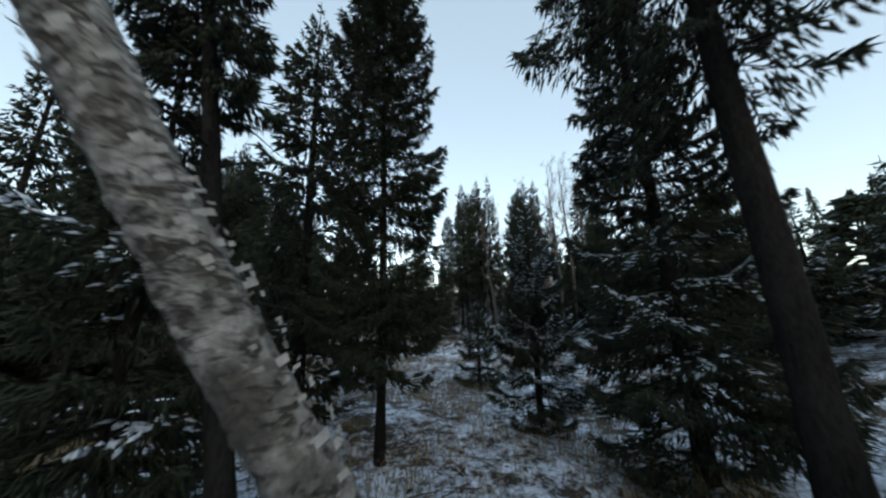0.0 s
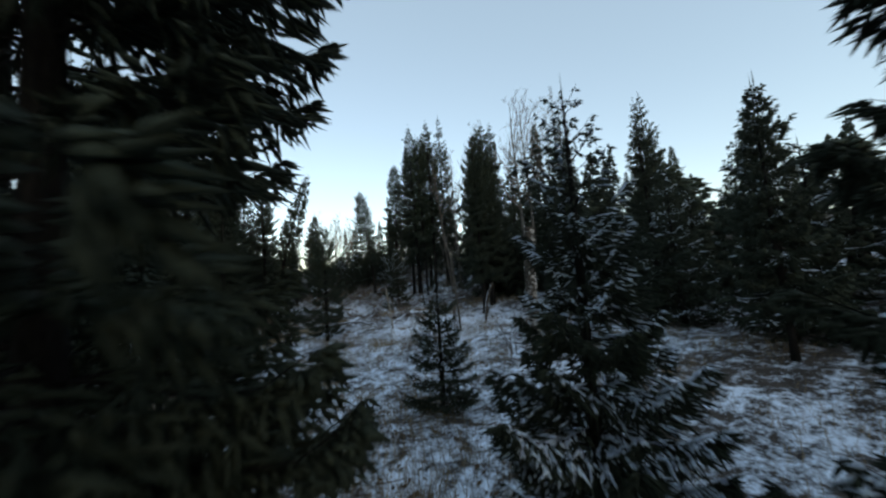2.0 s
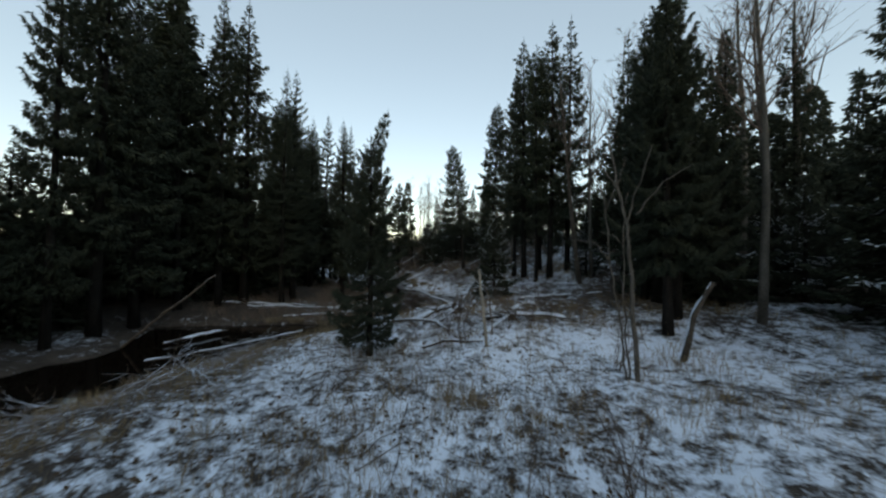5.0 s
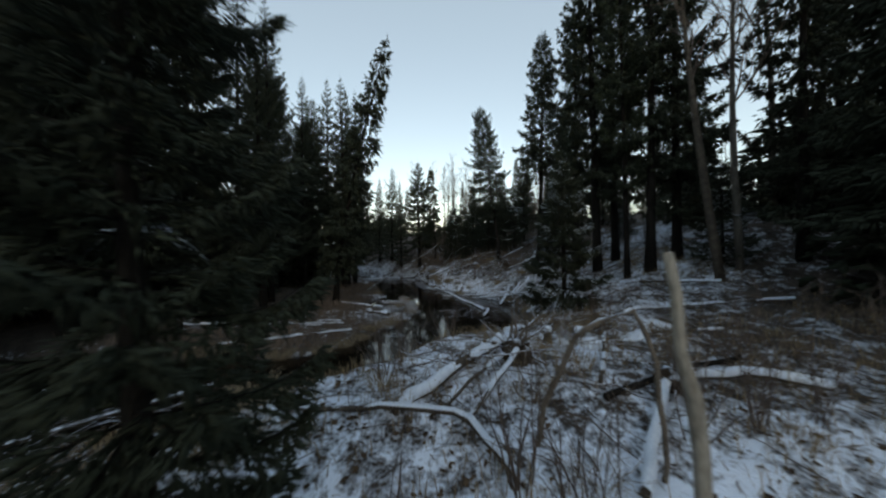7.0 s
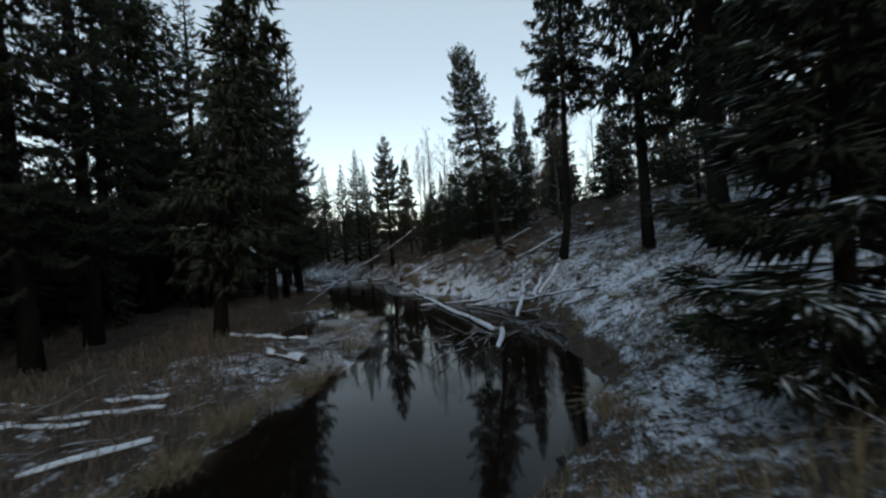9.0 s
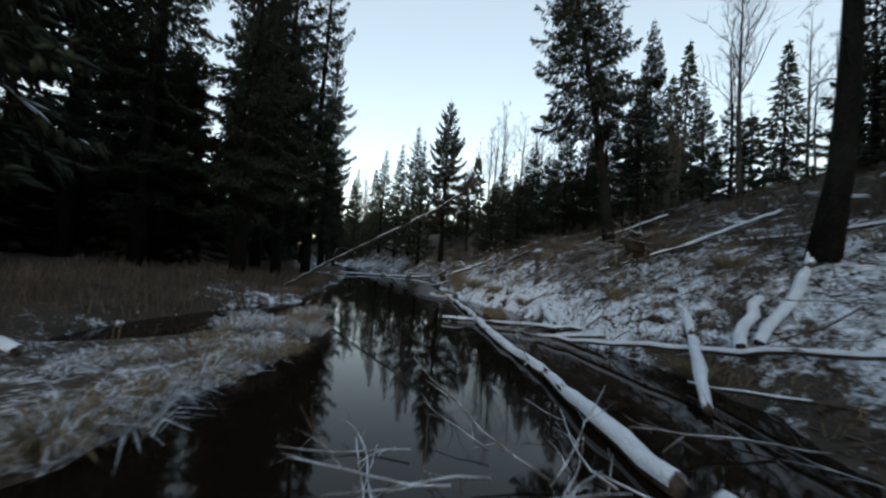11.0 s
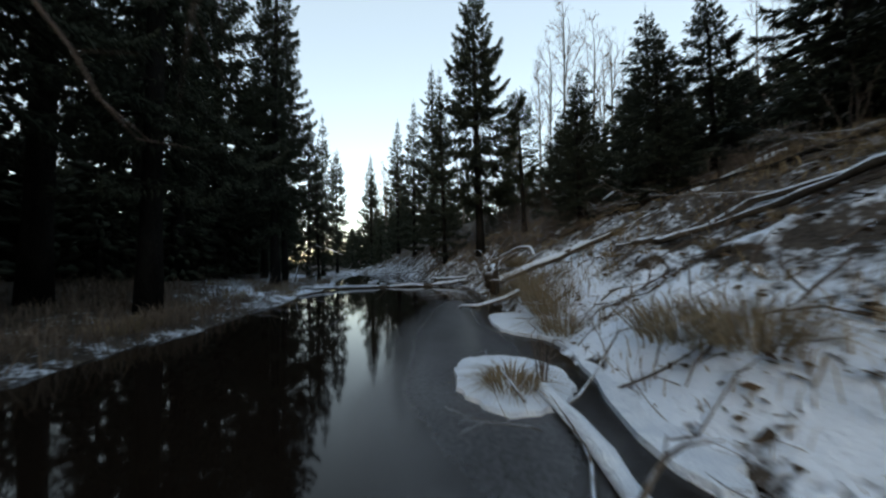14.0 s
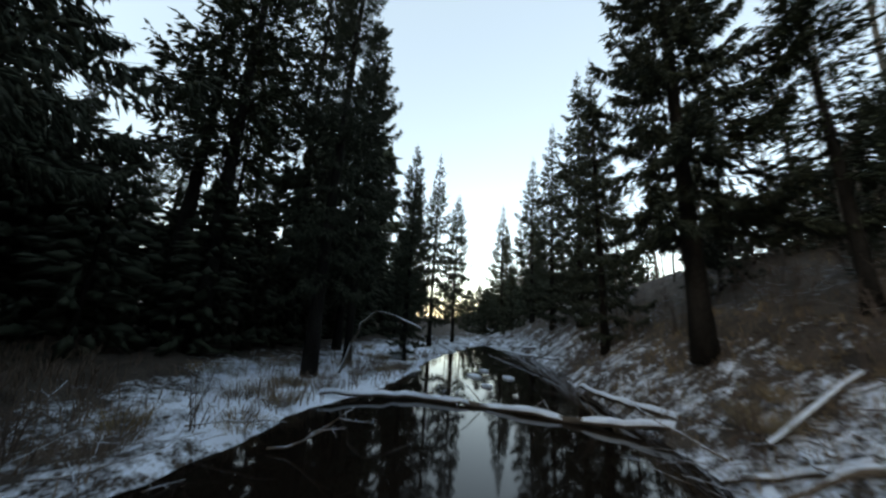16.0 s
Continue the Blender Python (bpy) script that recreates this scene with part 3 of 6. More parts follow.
layered = spruce("spruce_tree", 10, 11.5, 2.7, 2.6, 20000, "spruce with long layered branches curling up at their ends", 0.02, trunk_r=0.18, thin=0.026, length=0.28, droop=0.5, hang=0.8, whorl=0.62, taper=0.9, segs=7, wing=0.3, curl=0.3)
fine_a = spruce("spruce_tree", 31, 14, 2.2, 2.2, 8500, DARK, 0.02, thin=0.034, length=0.33, droop=0.55, hang=0.9, gaps=0.08, whorl=0.62, taper=1.0, segs=5, wing=0.3, curl=0.3)
fine_b = spruce("spruce_tree", 32, 15, 2.1, 3.4, 8000, "tall spruce with a bare lower trunk and tassel-like branches", 0.02, thin=0.036, length=0.34, droop=0.65, hang=1.0, gaps=0.15, whorl=0.64, taper=0.85, segs=5, wing=0.3, curl=0.3)
close_a = spruce("spruce_tree", 51, 14, 2.2, 2.2, 16000, DARK, 0.02, thin=0.019, length=0.22, droop=0.55, hang=0.9, gaps=0.06, whorl=0.62, taper=0.95, segs=6, wing=0.3, curl=0.3)
close_b = spruce("spruce_tree", 52, 15, 2.1, 3.2, 15000, "tall spruce with a bare lower trunk and tassel-like branches", 0.02, thin=0.02, length=0.23, droop=0.65, hang=1.0, gaps=0.12, whorl=0.64, taper=0.85, segs=6, dead=1.4, wing=0.3, curl=0.3)
far_a = spruce("spruce_tree", 16, 14, 2.3, 1.2, 950, DARK, 0, thin=0.12, length=0.85, droop=0.5, whorl=0.6, segs=3, sides=5, taper=1.05)
far_b = spruce("spruce_tree", 17, 15, 2.0, 3.0, 900, DARK, 0, thin=0.12, length=0.85, droop=0.55, hang=1.0, whorl=0.6, gaps=0.1, segs=3, sides=5, taper=0.9)
far_c = spruce("spruce_tree", 18, 9, 1.9, 0.3, 225, DARK, 0, thin=0.215, length=1.05, droop=0.35, whorl=0.75, segs=2, sides=5, taper=1.0, wing=0.6)
NATIVE = {tall_a: 14, tall_b: 15, tall_c: 13, tall_d: 16, bush_a: 4.5, mid_a: 5.2, layered: 11.5, fine_a: 14, fine_b: 15, close_a: 14, close_b: 15, far_a: 14, far_b: 15, far_c: 9}
used = set()


def plant(model, x, y, h, turn, wide=1.0):
    """The model itself the first time, then copies of it."""
    k = h / NATIVE[model]
    ob = model if model not in used else copy_thing(model, Matrix())
    used.add(model)
    return stand(ob, x, y, turn, k * wide, 0.06, k)


# ---- the trees that can be told apart: x, y, height, model, breadth
for i, (x, y, h, model, wide) in enumerate([
        # beyond the pool, along the left bank
        (-13.5, 21.5, 15, tall_b, 1), (-14.2, 19.4, 15, tall_a, 1.1), (-16.0, 24.4, 18, fine_a, 0.9), (-14.9, 22.5, 16.5, fine_b, 0.9), (-17.6, 25.6, 17, tall_a, 0.9), (-10.6, 36.4, 13.5, close_a, 0.9), (-17.6, 40.6, 9.5, tall_c, 1.3), (-18.4, 39.2, 9, tall_c, 1.3), (-28.4, 50.4, 8.5, tall_c, 1.3), (-28.6, 51.9, 8, tall_c, 1.3), (-26.5, 52.8, 6.5, tall_c, 1.4), (-15.2, 26.2, 8.5, tall_c, 1.4), (-16.5, 28, 7.5, tall_c, 1.3), (-18, 30, 7.5, tall_c, 1.3), (-13.6, 25.2, 7, tall_c, 1.5), (-17.5, 27.2, 7, tall_c, 1.3), (-20, 31.5, 8, tall_c, 1.4), (-12.7, 27.9, 14.2, fine_a, 0.7), (-12.9, 29.3, 15.6, tall_b, 1),
        (-13.4, 31.0, 14.5, tall_a, 1), (-14.0, 33.4, 14.5, tall_b, 1), (-12.8, 36.2, 17, tall_a, 1.0), (-13.2, 34.9, 17, fine_a, 0.8), (-10.8, 37.8, 12.5, close_b, 1), (-12.0, 39.6, 15.0, close_a, 1),
        (-16.2, 34.6, 16.4, tall_d, 1.2), (-18.6, 33.0, 16, tall_d, 1.2), (-14.9, 37.2, 16.5, tall_d, 1.2), (-19.5, 36, 17, tall_d, 1.2),
        (-14.5, 41.8, 14, tall_d, 1.1), (-21.0, 48.9, 7.2, tall_c, 1.5), (-23.2, 49.2, 8.2, tall_c, 1.5), (-25.4, 49.7, 6.5, tall_c, 1.5), (-27.9, 47.5, 8.0, tall_c, 1.5), (-29.5, 45.9, 8.0, tall_c, 1.5), (-30.4, 49.8, 7.5, tall_c, 1.5), (-13.5, 44.4, 14.0, close_a, 1.05), (-14.9, 46.0, 8, fine_a, 1.4), (-15.0, 43.5, 14, tall_d, 1.1), (-11.6, 46.0, 14.5, close_a, 1.1), (-12.5, 48.2, 15, close_b, 1), (-13.0, 50.2, 16, close_a, 0.95),
        (-15.0, 49.3, 16.5, close_b, 1), (-16.5, 55.1, 15, close_a, 0.9), (-18.0, 56.6, 12, tall_b, 0.9), (-18.6, 58.9, 6.2, tall_c, 1), (-20.9, 60.2, 9.5, tall_b, 1),
        (-16.0, 44.0, 14, tall_d, 1.2), (-17.5, 46.5, 15, tall_d, 1.2), (-16.5, 49.5, 15, tall_d, 0.8), (-19.6, 52.2, 14, tall_d, 1.2), (-22.5, 53.4, 12, tall_d, 0.9), (-25, 51.6, 11, tall_d, 0.9), (-18.5, 53, 15, tall_d, 1.2), (-20.8, 55.5, 16, tall_d, 1.2),
        (-20.0, 57.0, 14, tall_a, 0.9), (-22.8, 63.0, 11, tall_a, 0.9), (-25, 66.4, 10, tall_b, 1),
        # right-hand wood
        (3.1, 40.2, 15.0, tall_b, 1.0), (5.9, 37.2, 3.2, bush_a, 1.2), (3.5, 37.9, 13, tall_d, 0.65), (7.3, 33.0, 12.0, tall_a, 1.3), (5.75, 29.3, 10.0, layered, 0.8), (6.5, 30.3, 10.6, layered, 0.85), (8.8, 31.8, 9.5, tall_c, 1.1),
        (13.6, 34.9, 11.2, tall_a, 1), (10.6, 35.9, 8.5, tall_c, 1.1), (7.1, 33.6, 11.5, tall_b, 1), (4.2, 37.9, 14, tall_b, 1), (5.3, 38.6, 14.5, tall_a, 0.9), (2.7, 42.4, 14.5, tall_b, 0.85),
        (4.3, 42.0, 15, tall_b, 1), (9.5, 26.2, 8.5, tall_c, 1.1), (11.0, 29.0, 10, tall_a, 1), (10.2, 22.4, 8, tall_c, 1.15), (12.5, 25.0, 9.5, tall_a, 1.1), (7.6, 36.8, 12, tall_a, 1), (9.8, 38.5, 12.5, tall_b, 1),
        # along the slope
        (-10.37, 59.9, 11.5, layered, 1.0), (-15.9, 65.8, 12.2, tall_c, 1.15), (-18.4, 67.5, 11.6, tall_c, 1.0), (-23, 72, 12.6, tall_c, 1.1), (-30.9, 77.7, 14, tall_c, 1.1),
        (-13.6, 63.0, 10.5, tall_c, 0.95), (-8.5, 59.6, 5.4, tall_d, 1.6),
        # young trees
        (4.3, 49.4, 4.4, bush_a, 1), (2.3, 51.2, 3.2, bush_a, 1), (0.6, 53.6, 8, tall_b, 0.9), (3.0, 55.6, 5.5, tall_a, 1.1), (5.8, 50, 6, bush_a, 1), (-4.65, 55.9, 3.7, mid_a, 1.5), (-6.4, 57.5, 4.2, mid_a, 1.25), (-2.4, 54.4, 4.6, mid_a, 1.4), (-0.9, 53.2, 4.6, mid_a, 1.3), (0.9, 57.2, 7.5, close_a, 1.3), (-3.4, 57.4, 4.6, mid_a, 1.2), (-1.6, 55.0, 4.4, mid_a, 1.2), (-6.5, 60.6, 5.2, bush_a, 1),
        (-4.4, 59.6, 5.6, bush_a, 1.1), (-7.4, 62.6, 4.4, bush_a, 1), (-8.4, 61.4, 1.3, bush_a, 1), (-0.2, 51.0, 4.6, bush_a, 1.1),
        (-1.75, 15.0, 8.8, mid_a, 0.95), (6.5, 8.0, 9, mid_a, 0.9), (9.6, 18.3, 6.0, bush_a, 0.9), (9.8, 21.2, 5.0, bush_a, 1)]):
    plant(model, x, y, h, 47 * i, wide)
stand(spruce("spruce_tree", 20, 12.6, 1.9, 3.8, 15000, "tall spruce leaning out from the slope on a long bare trunk", 0.02, thin=0.024, length=0.25, droop=0.6, hang=1.0, gaps=0.1, taper=0.6, lean=(-1.5, 4.0), bend=1.1, trunk_r=0.13), -1.2, 48.45)
stand(spruce("spruce_tree", 43, 13.5, 1.8, 5.6, 8000, "tall dark spruce with dead stubs on its bowed trunk", 0.0, thin=0.034, length=0.32, droop=0.6, hang=1.0, gaps=0.12, taper=0.7, lean=(0.45, 0.2), bend=0.3, trunk_r=0.135, dead=2.2), 0.9, 44.8)
# the conifer whose drooping top hangs out over the stream
stand(spruce("spruce_tree", 19, 12.0, 1.3, 2.0, 3000, "thin leaning spruce with a drooping tip over the stream", 0.05, thin=0.055, length=0.5, droop=0.7, hang=1.0, gaps=0.15, lean=(3.2, -0.6), taper=0.6), -8.8, 40.2)

# ---- the woods that close the place all round, with unseen trees behind the start
def clearing(x, y):
    """Narrow gaps in the wood."""
    for ox, oy, dx, dy, k in ((0.9, 10.6, -0.737, 0.676, 0.075), (1.34, 15.6, -0.825, 0.565, 0.05), (-8.6, 52.7, -0.927, -0.375, 0.1), (-0.63, 27.44, 0.542, 0.840, 0.05)):
        s, w = (x - ox) * dx + (y - oy) * dy, (y - oy) * dx - (x - ox) * dy
        if s > 14 and abs(w) < k * s + 1.5:
            return True
    return False


thicket = []


def undergrowth(x, y, h, turn, wide):
    thicket.append((x, y, h, turn, wide))


rng = random.Random(5)
spots = []
while len(spots) < 105:
    x, y = rng.uniform(-44, 36), rng.uniform(-16, 98)
    r, l = along(RIGHT, y), along(LEFT, y)
    left = x < l - (4 if y < 31 else 7)
    right = x > r + (19 if y < 34 else 14) and x > 4
    # out of view: added to block low sun and sky from the rear
    behind = y < 3.5
    end = y > 84
    if clearing(x, y) or (50.3 < y < 54.8 and x < -13) or not (left or right or behind or end) or any(math.hypot(x - a, y - b) < 2.2 for a, b in spots):
        continue
    spots.append((x, y))
    low = right and 8 < y < 34
    plant(rng.choice([far_a, far_b, far_a, far_c]), x, y, rng.uniform(4.5, 7.5) if low else rng.uniform(8, 15), rng.uniform(0, 360), rng.uniform(0.85, 1.15))

for k in range(46):
    y = 18 + k
    x = along(LEFT, y) - (3.2 if y < 33 else 5.5) - rng.uniform(0, 5)
    if clearing(x, y):
        undergrowth(x, y, rng.uniform(2, 3), 30 * k, 1.6)
    else:
        plant(far_c, x - (2.5 if 32.5 < y < 44.5 else 0), y, rng.uniform(3.5, 5) if 50 < y < 54.8 or 40 < y < 44.5 else rng.uniform(3.5, 8), rng.uniform(0, 360), rng.uniform(1, 1.5))
for k in range(15):
    plant(bush_a, rng.uniform(11, 16), 12 + 1.7 * k, rng.uniform(4, 7), rng.uniform(0, 360), rng.uniform(1, 1.3))

for k in range(14):
    plant(far_c, rng.uniform(-38, -22), rng.uniform(76, 84), rng.uniform(4, 6), rng.uniform(0, 360), rng.uniform(1, 1.4))

for k in range(32):
    y = 14 + 1.5 * k
    undergrowth(along(LEFT, y) - rng.uniform(9, 15), y, rng.uniform(2.5, 4), rng.uniform(0, 360), rng.uniform(1.8, 2.6))

for k in range(16):
    x, y, h = -15.6 - 5 * rng.random(), 20 + 1.15 * k, rng.uniform(14, 17) if k > 6 else rng.uniform(7, 9)
    if not clearing(x, y):
        plant((tall_a, far_a, tall_b)[k % 3], x, y, h, 70 * k, 1.25)

for k in range(20):
    undergrowth(rng.uniform(14, 22), 22 + 1.3 * k, rng.uniform(4, 7), 77 * k, rng.uniform(1.5, 2.2))
for k in range(36):
    y = 40 + 1.1 * k
    undergrowth(along(LEFT, y) - rng.uniform(16, 24), y, rng.uniform(4, 6), 77 * k, rng.uniform(1.8, 2.6))

for k in range(22):
    undergrowth(7.5 + 8 * rng.random(), 33 + 0.8 * k, rng.uniform(3, 4.5), 65 * k, rng.uniform(1.4, 2.0))

for k in range(26):
    s, w = 19 + 0.7 * k, rng.uniform(-0.08, 0.08)
    ox, oy, dx, dy = ((0.9, 10.6, -0.737, 0.676), (1.34, 15.6, -0.825, 0.565))[k % 2]
    undergrowth(ox + s * (dx + w * dy), oy + s * (dy - w * dx), rng.uniform(3.2, 5.2), 50 * k, rng.uniform(1.5, 2.2))
for k in range(24):
    undergrowth(-8 + 0.62 * k + rng.uniform(-0.5, 0.5), 63.5 + rng.uniform(-1.5, 5), rng.uniform(2.4, 4.2), 50 * k, rng.uniform(1.3, 1.9))
for k in range(40):
    x, y = -56 + 0.8 * k, 93 + rng.uniform(-3, 6)
    if ground(x, y) > 0.08:
        undergrowth(x, y, rng.uniform(3.5, 6), 50 * k, rng.uniform(1.5, 2.2))
for k in range(18):
    s, w = 12 + 0.8 * k, rng.uniform(-0.12, 0.12)
    undergrowth(-8.6 + s * (-0.927 - w * 0.375), 52.7 + s * (-0.375 + w * 0.927), rng.uniform(5.5, 7.5) * (0.8 + 0.02 * k), 50 * k, rng.uniform(1.2, 1.7))
for k in range(16):
    undergrowth(-12 + 0.5 * k, 65.5 + rng.uniform(-1, 4), rng.uniform(1.6, 2.8), 50 * k, rng.uniform(1.3, 1.9))

# low spruces deep in the wood, as one mass
parts_of = [c for c in far_c.children if not c.name.startswith("branchwork")]
verts, faces, which, base = [], [], [], 0
mats = []
for c in parts_of:
    me = c.data
    co = np.empty(len(me.vertices) * 3)
    me.vertices.foreach_get("co", co)
    co = co.reshape(-1, 3)
    me.calc_loop_triangles()
    tri = np.empty(len(me.loop_triangles) * 3, np.int32)
    me.loop_triangles.foreach_get("vertices", tri)
    mats.append(me.materials[0])
    for x, y, h, turn, wide in thicket:
        k, a = h / 9, radians(turn)
        w = k * wide
        verts.append(np.stack([x + w * (co[:, 0] * math.cos(a) - co[:, 1] * math.sin(a)), y + w * (co[:, 0] * math.sin(a) + co[:, 1] * math.cos(a)), ground(x, y) - 0.06 + k * co[:, 2]], -1))
        faces.append(tri.reshape(-1, 3) + base)
        which.append(np.full(len(tri) // 3, len(mats) - 1))
        base += len(co)
mass = link_mesh("undergrowth", np.concatenate(verts), np.concatenate(faces), mats[0])
for m in mats[1:]:
    mass.data.materials.append(m)
mass.data.polygons.foreach_set("material_index", np.concatenate(which).astype(np.int32))
tagged(mass, "dark mass of low spruces deep in the wood", "undergrowth", kind="stuff")

# ---- bare trees
birch_a = stand(bare_tree("birch_tree", 21, 12, 0.11, "tall bare birch with fine upswept twigs", ALDER, TWIG, depth=4, kids=4, spreadr=0.42, fine=0.006), 8.3, 29.6, 0)
for i, (x, y, s) in enumerate([(10.9, 34.0, 1.2), (13.5, 36.4, 1.2), (15.0, 36.2, 1.25), (6.0, 36.6, 0.9), (-7.4, 65, 0.85), (-6.2, 66.5, 0.8), (-8.6, 67, 0.8), (-9.6, 69, 0.8), (9, 40, 1.1), (3.4, 54, 0.6), (1.8, 49.3, 0.55), (-5.2, 69, 0.8)]):
    again(birch_a, x, y, 50 * i, s)
far_birch = stand(bare_tree("birch_tree", 23, 11, 0.09, "distant bare birch with a haze of reddish twigs", ALDER, TWIG, depth=3, kids=5, spreadr=0.36, first=0.25, fine=0.01), -26, 86, 0)
for i in range(26):
    again(far_birch, -40 + 1.5 * i + rng.uniform(-1, 1), 82 + rng.uniform(-3, 8), 40 * i, rng.uniform(0.8, 1.3))
for i in range(8):
    again(far_birch, -6 + 1.6 * i + rng.uniform(-0.5, 0.5), 66 + rng.uniform(-2, 3), 70 * i, rng.uniform(0.5, 0.7))
for i in range(18):
    again(far_birch, -13.5 + 0.45 * i + rng.uniform(-0.6, 0.6), 63 + rng.uniform(-2, 5) + 0.25 * abs(i - 9), 70 * i, rng.uniform(0.25, 0.5))
alder = tagged(new("alder_tree"), "grey forked alder with several crooked bare stems", "bare tree")
alder.location = (5.2, 27.95, 0.9)
for k, (pts, r0, r1) in enumerate([
        ([(5.26, 27.9, 0.8), (5.16, 27.99, 3.0), (5.08, 28.06, 4.68), (5.0, 28.13, 5.91), (4.79, 28.29, 7.29), (4.5, 28.5, 9.2)], 0.085, 0.025), ([(5.0, 28.13, 5.91), (5.07, 28.07, 6.48), (5.2, 27.96, 7.16), (5.6, 27.8, 8.6)], 0.042, 0.012),
        ([(5.01, 28.12, 0.8), (4.9, 28.21, 2.45), (4.73, 28.34, 3.68), (4.57, 28.46, 4.89), (4.46, 28.53, 6.92), (4.15, 28.73, 7.88)], 0.042, 0.012), ([(5.07, 28.07, 0.8), (4.92, 28.19, 3.5), (4.91, 28.2, 5.78), (5.1, 28.3, 7.2)], 0.036, 0.01),
        ([(4.54, 28.48, 4.9), (4.21, 28.69, 5.46), (3.32, 29.16, 5.67)], 0.03, 0.01), ([(4.83, 28.26, 5.5), (4.68, 28.38, 5.74), (4.34, 28.61, 5.86)], 0.024, 0.008), ([(5.2, 27.96, 6.4), (5.9, 27.7, 7.4), (6.7, 27.6, 7.9)], 0.028, 0.008),
        ([(4.46, 28.53, 6.6), (4.8, 28.3, 7.6), (5.0, 28.2, 8.4)], 0.02, 0.007), ([(4.79, 28.29, 7.29), (4.3, 28.6, 8.2), (3.9, 28.9, 9.3)], 0.025, 0.007)]):
    so = Soup()
    pts = np.array(pts) - np.array(alder.location)
    q = np.linspace(0, len(pts) - 1, 4 * len(pts))
    p = np.stack([np.interp(q, range(len(pts)), pts[:, c]) for c in range(3)], -1)
    p[1:] += np.random.default_rng(k).normal(0, 0.02, p[1:].shape)
    so.tube(p, np.linspace(r0, r1, len(p)), 8, 0.12, np.random.default_rng(k))
    so.mesh("stem" if k < 4 else "branch", ALDER, alder)
stand(bare_tree("birch_tree", 24, 11, 0.125, "old birch with a split grey trunk in the spruce wood", DEADWOOD, TWIG, depth=3, kids=3, first=0.5, lean=(-0.9, 0.4)), 5.3, 36.2, 0)
alder.matrix_world = Matrix.Translation((3.75, 26.6, ground(3.75, 26.6) - 0.05)) @ Matrix.Diagonal((0.62, 0.62, 0.62, 1))
larch = spruce("larch_tree", 26, 13, 1.1, 1.6, 1500, "dead grey larch with short level bare branches", 0, thin=0.011, length=0.34, droop=0.12, hang=0.3, whorl=0.3, taper=0.5, trunk_r=0.1, lean=(0.9, 0.3), mat=TWIG)
tagged(larch, "dead grey larch with short level bare branches", "larch tree")
stand(larch, -12.0, 23.4)
again(larch, -12.4, 20.6, 30, 0.95)
stand(spruce("spruce_tree", 33, 10.5, 2.1, 1.2, 6500, "dead brown spruce with drooping needle-less branches", 0, thin=0.014, length=0.42, droop=0.75, hang=1.0, whorl=0.5, trunk_r=0.08, lean=(0.5, 0.2), mat=DEADWOOD), -12.3, 23.9)
again(near_d, 5.1, 10.3, 100, 1.0)

# ---- thicket along the crest of the slope
for k in range(26):
    y = 43 + 0.8 * k
    x = along(RIGHT, y) + rng.uniform(7.5, 13)
    if k % 3 == 0:
        plant(bush_a, x, y, rng.uniform(1.8, 3.2), 77 * k, 1.2)
    else:
        again(far_birch, x, y, 77 * k, rng.uniform(0.25, 0.42))
    again(far_birch, x + 1.5, y + 0.4, 31 * k, rng.uniform(0.3, 0.5))

def polyline(name, points, radii, mat, label, category, snow=0.0, sides=9, wobble=0.14, seed=0, step=0.22):
    """A log, pole or branch along its points, with a cap of snow where it lies."""
    rng = np.random.default_rng(seed)
    pts = np.asarray(points, float)
    seg = np.linalg.norm(np.diff(pts, axis=0), axis=1)
    s = np.r_[0, np.cumsum(seg)]
    n = max(6, int(s[-1] / step))
    q = np.linspace(0, s[-1], n)
    p = np.stack([np.interp(q, s, pts[:, c]) for c in range(3)], -1)
    p += rng.normal(0, 0.012, p.shape) * min(1, step / 0.15)
    bow = np.sin(q * rng.uniform(0.9, 1.6) + rng.uniform(0, 6)) * np.sin(np.pi * q / s[-1])
    p += bow[:, None] * np.array([0.6, 0.6, 0.25]) * 0.6 * np.mean(radii)
    r = np.interp(q, s, radii) * (1 + 0.06 * min(1, step / 0.1) * rng.normal(size=n))
    ob = new(name)
    ob.location = pts[0]
    tagged(ob, label, category, "fallen logs and poles" if category == "fallen log" else "")
    so = Soup()
    so.tube(p - pts[0], r, sides, wobble, rng)
    so.mesh("wood", mat, ob)
    if snow:
        cap = Soup()
        lift = np.array([0, 0, 1.0])
        a = np.gradient(p, axis=0)
        a /= np.linalg.norm(a, axis=1)[:, None]
        side = np.cross(a, lift)
        side /= np.linalg.norm(side, axis=1)[:, None]
        nor = np.cross(side, a)
        half = 1.4 if snow > 0.015 else 0.95
        ang = np.linspace(-half, half, 8)
        thick = r[:, None] * 1.02 + snow * (np.cos(ang)[None] ** 0.6) * (0.75 + 0.5 * rng.random((n, 1)) - 1.3 * (np.convolve(rng.random(n + 2), [0.34] * 3, 'valid')[:, None] > 0.64))
        thick = thick * (1 + 0.09 * rng.normal(size=thick.shape) * (np.abs(ang) < half - 0.05)[None])
        v = p[:, None] - pts[0] + thick[..., None] * (np.sin(ang)[None, :, None] * side[:, None] + np.cos(ang)[None, :, None] * nor[:, None])
        k = len(ang)
        v = v.reshape(-1, 3)
        i = np.arange(n - 1)[:, None] * k
        j = np.arange(k - 1)[None]
        f = np.vstack([np.stack([i + j, i + j + 1, i + k + j + 1], -1).reshape(-1, 3), np.stack([i + j, i + k + j + 1, i + k + j], -1).reshape(-1, 3)])
        cap.add(v, f)
        cap.mesh("snow", SNOW, ob, "snow lying along the top")
    return ob



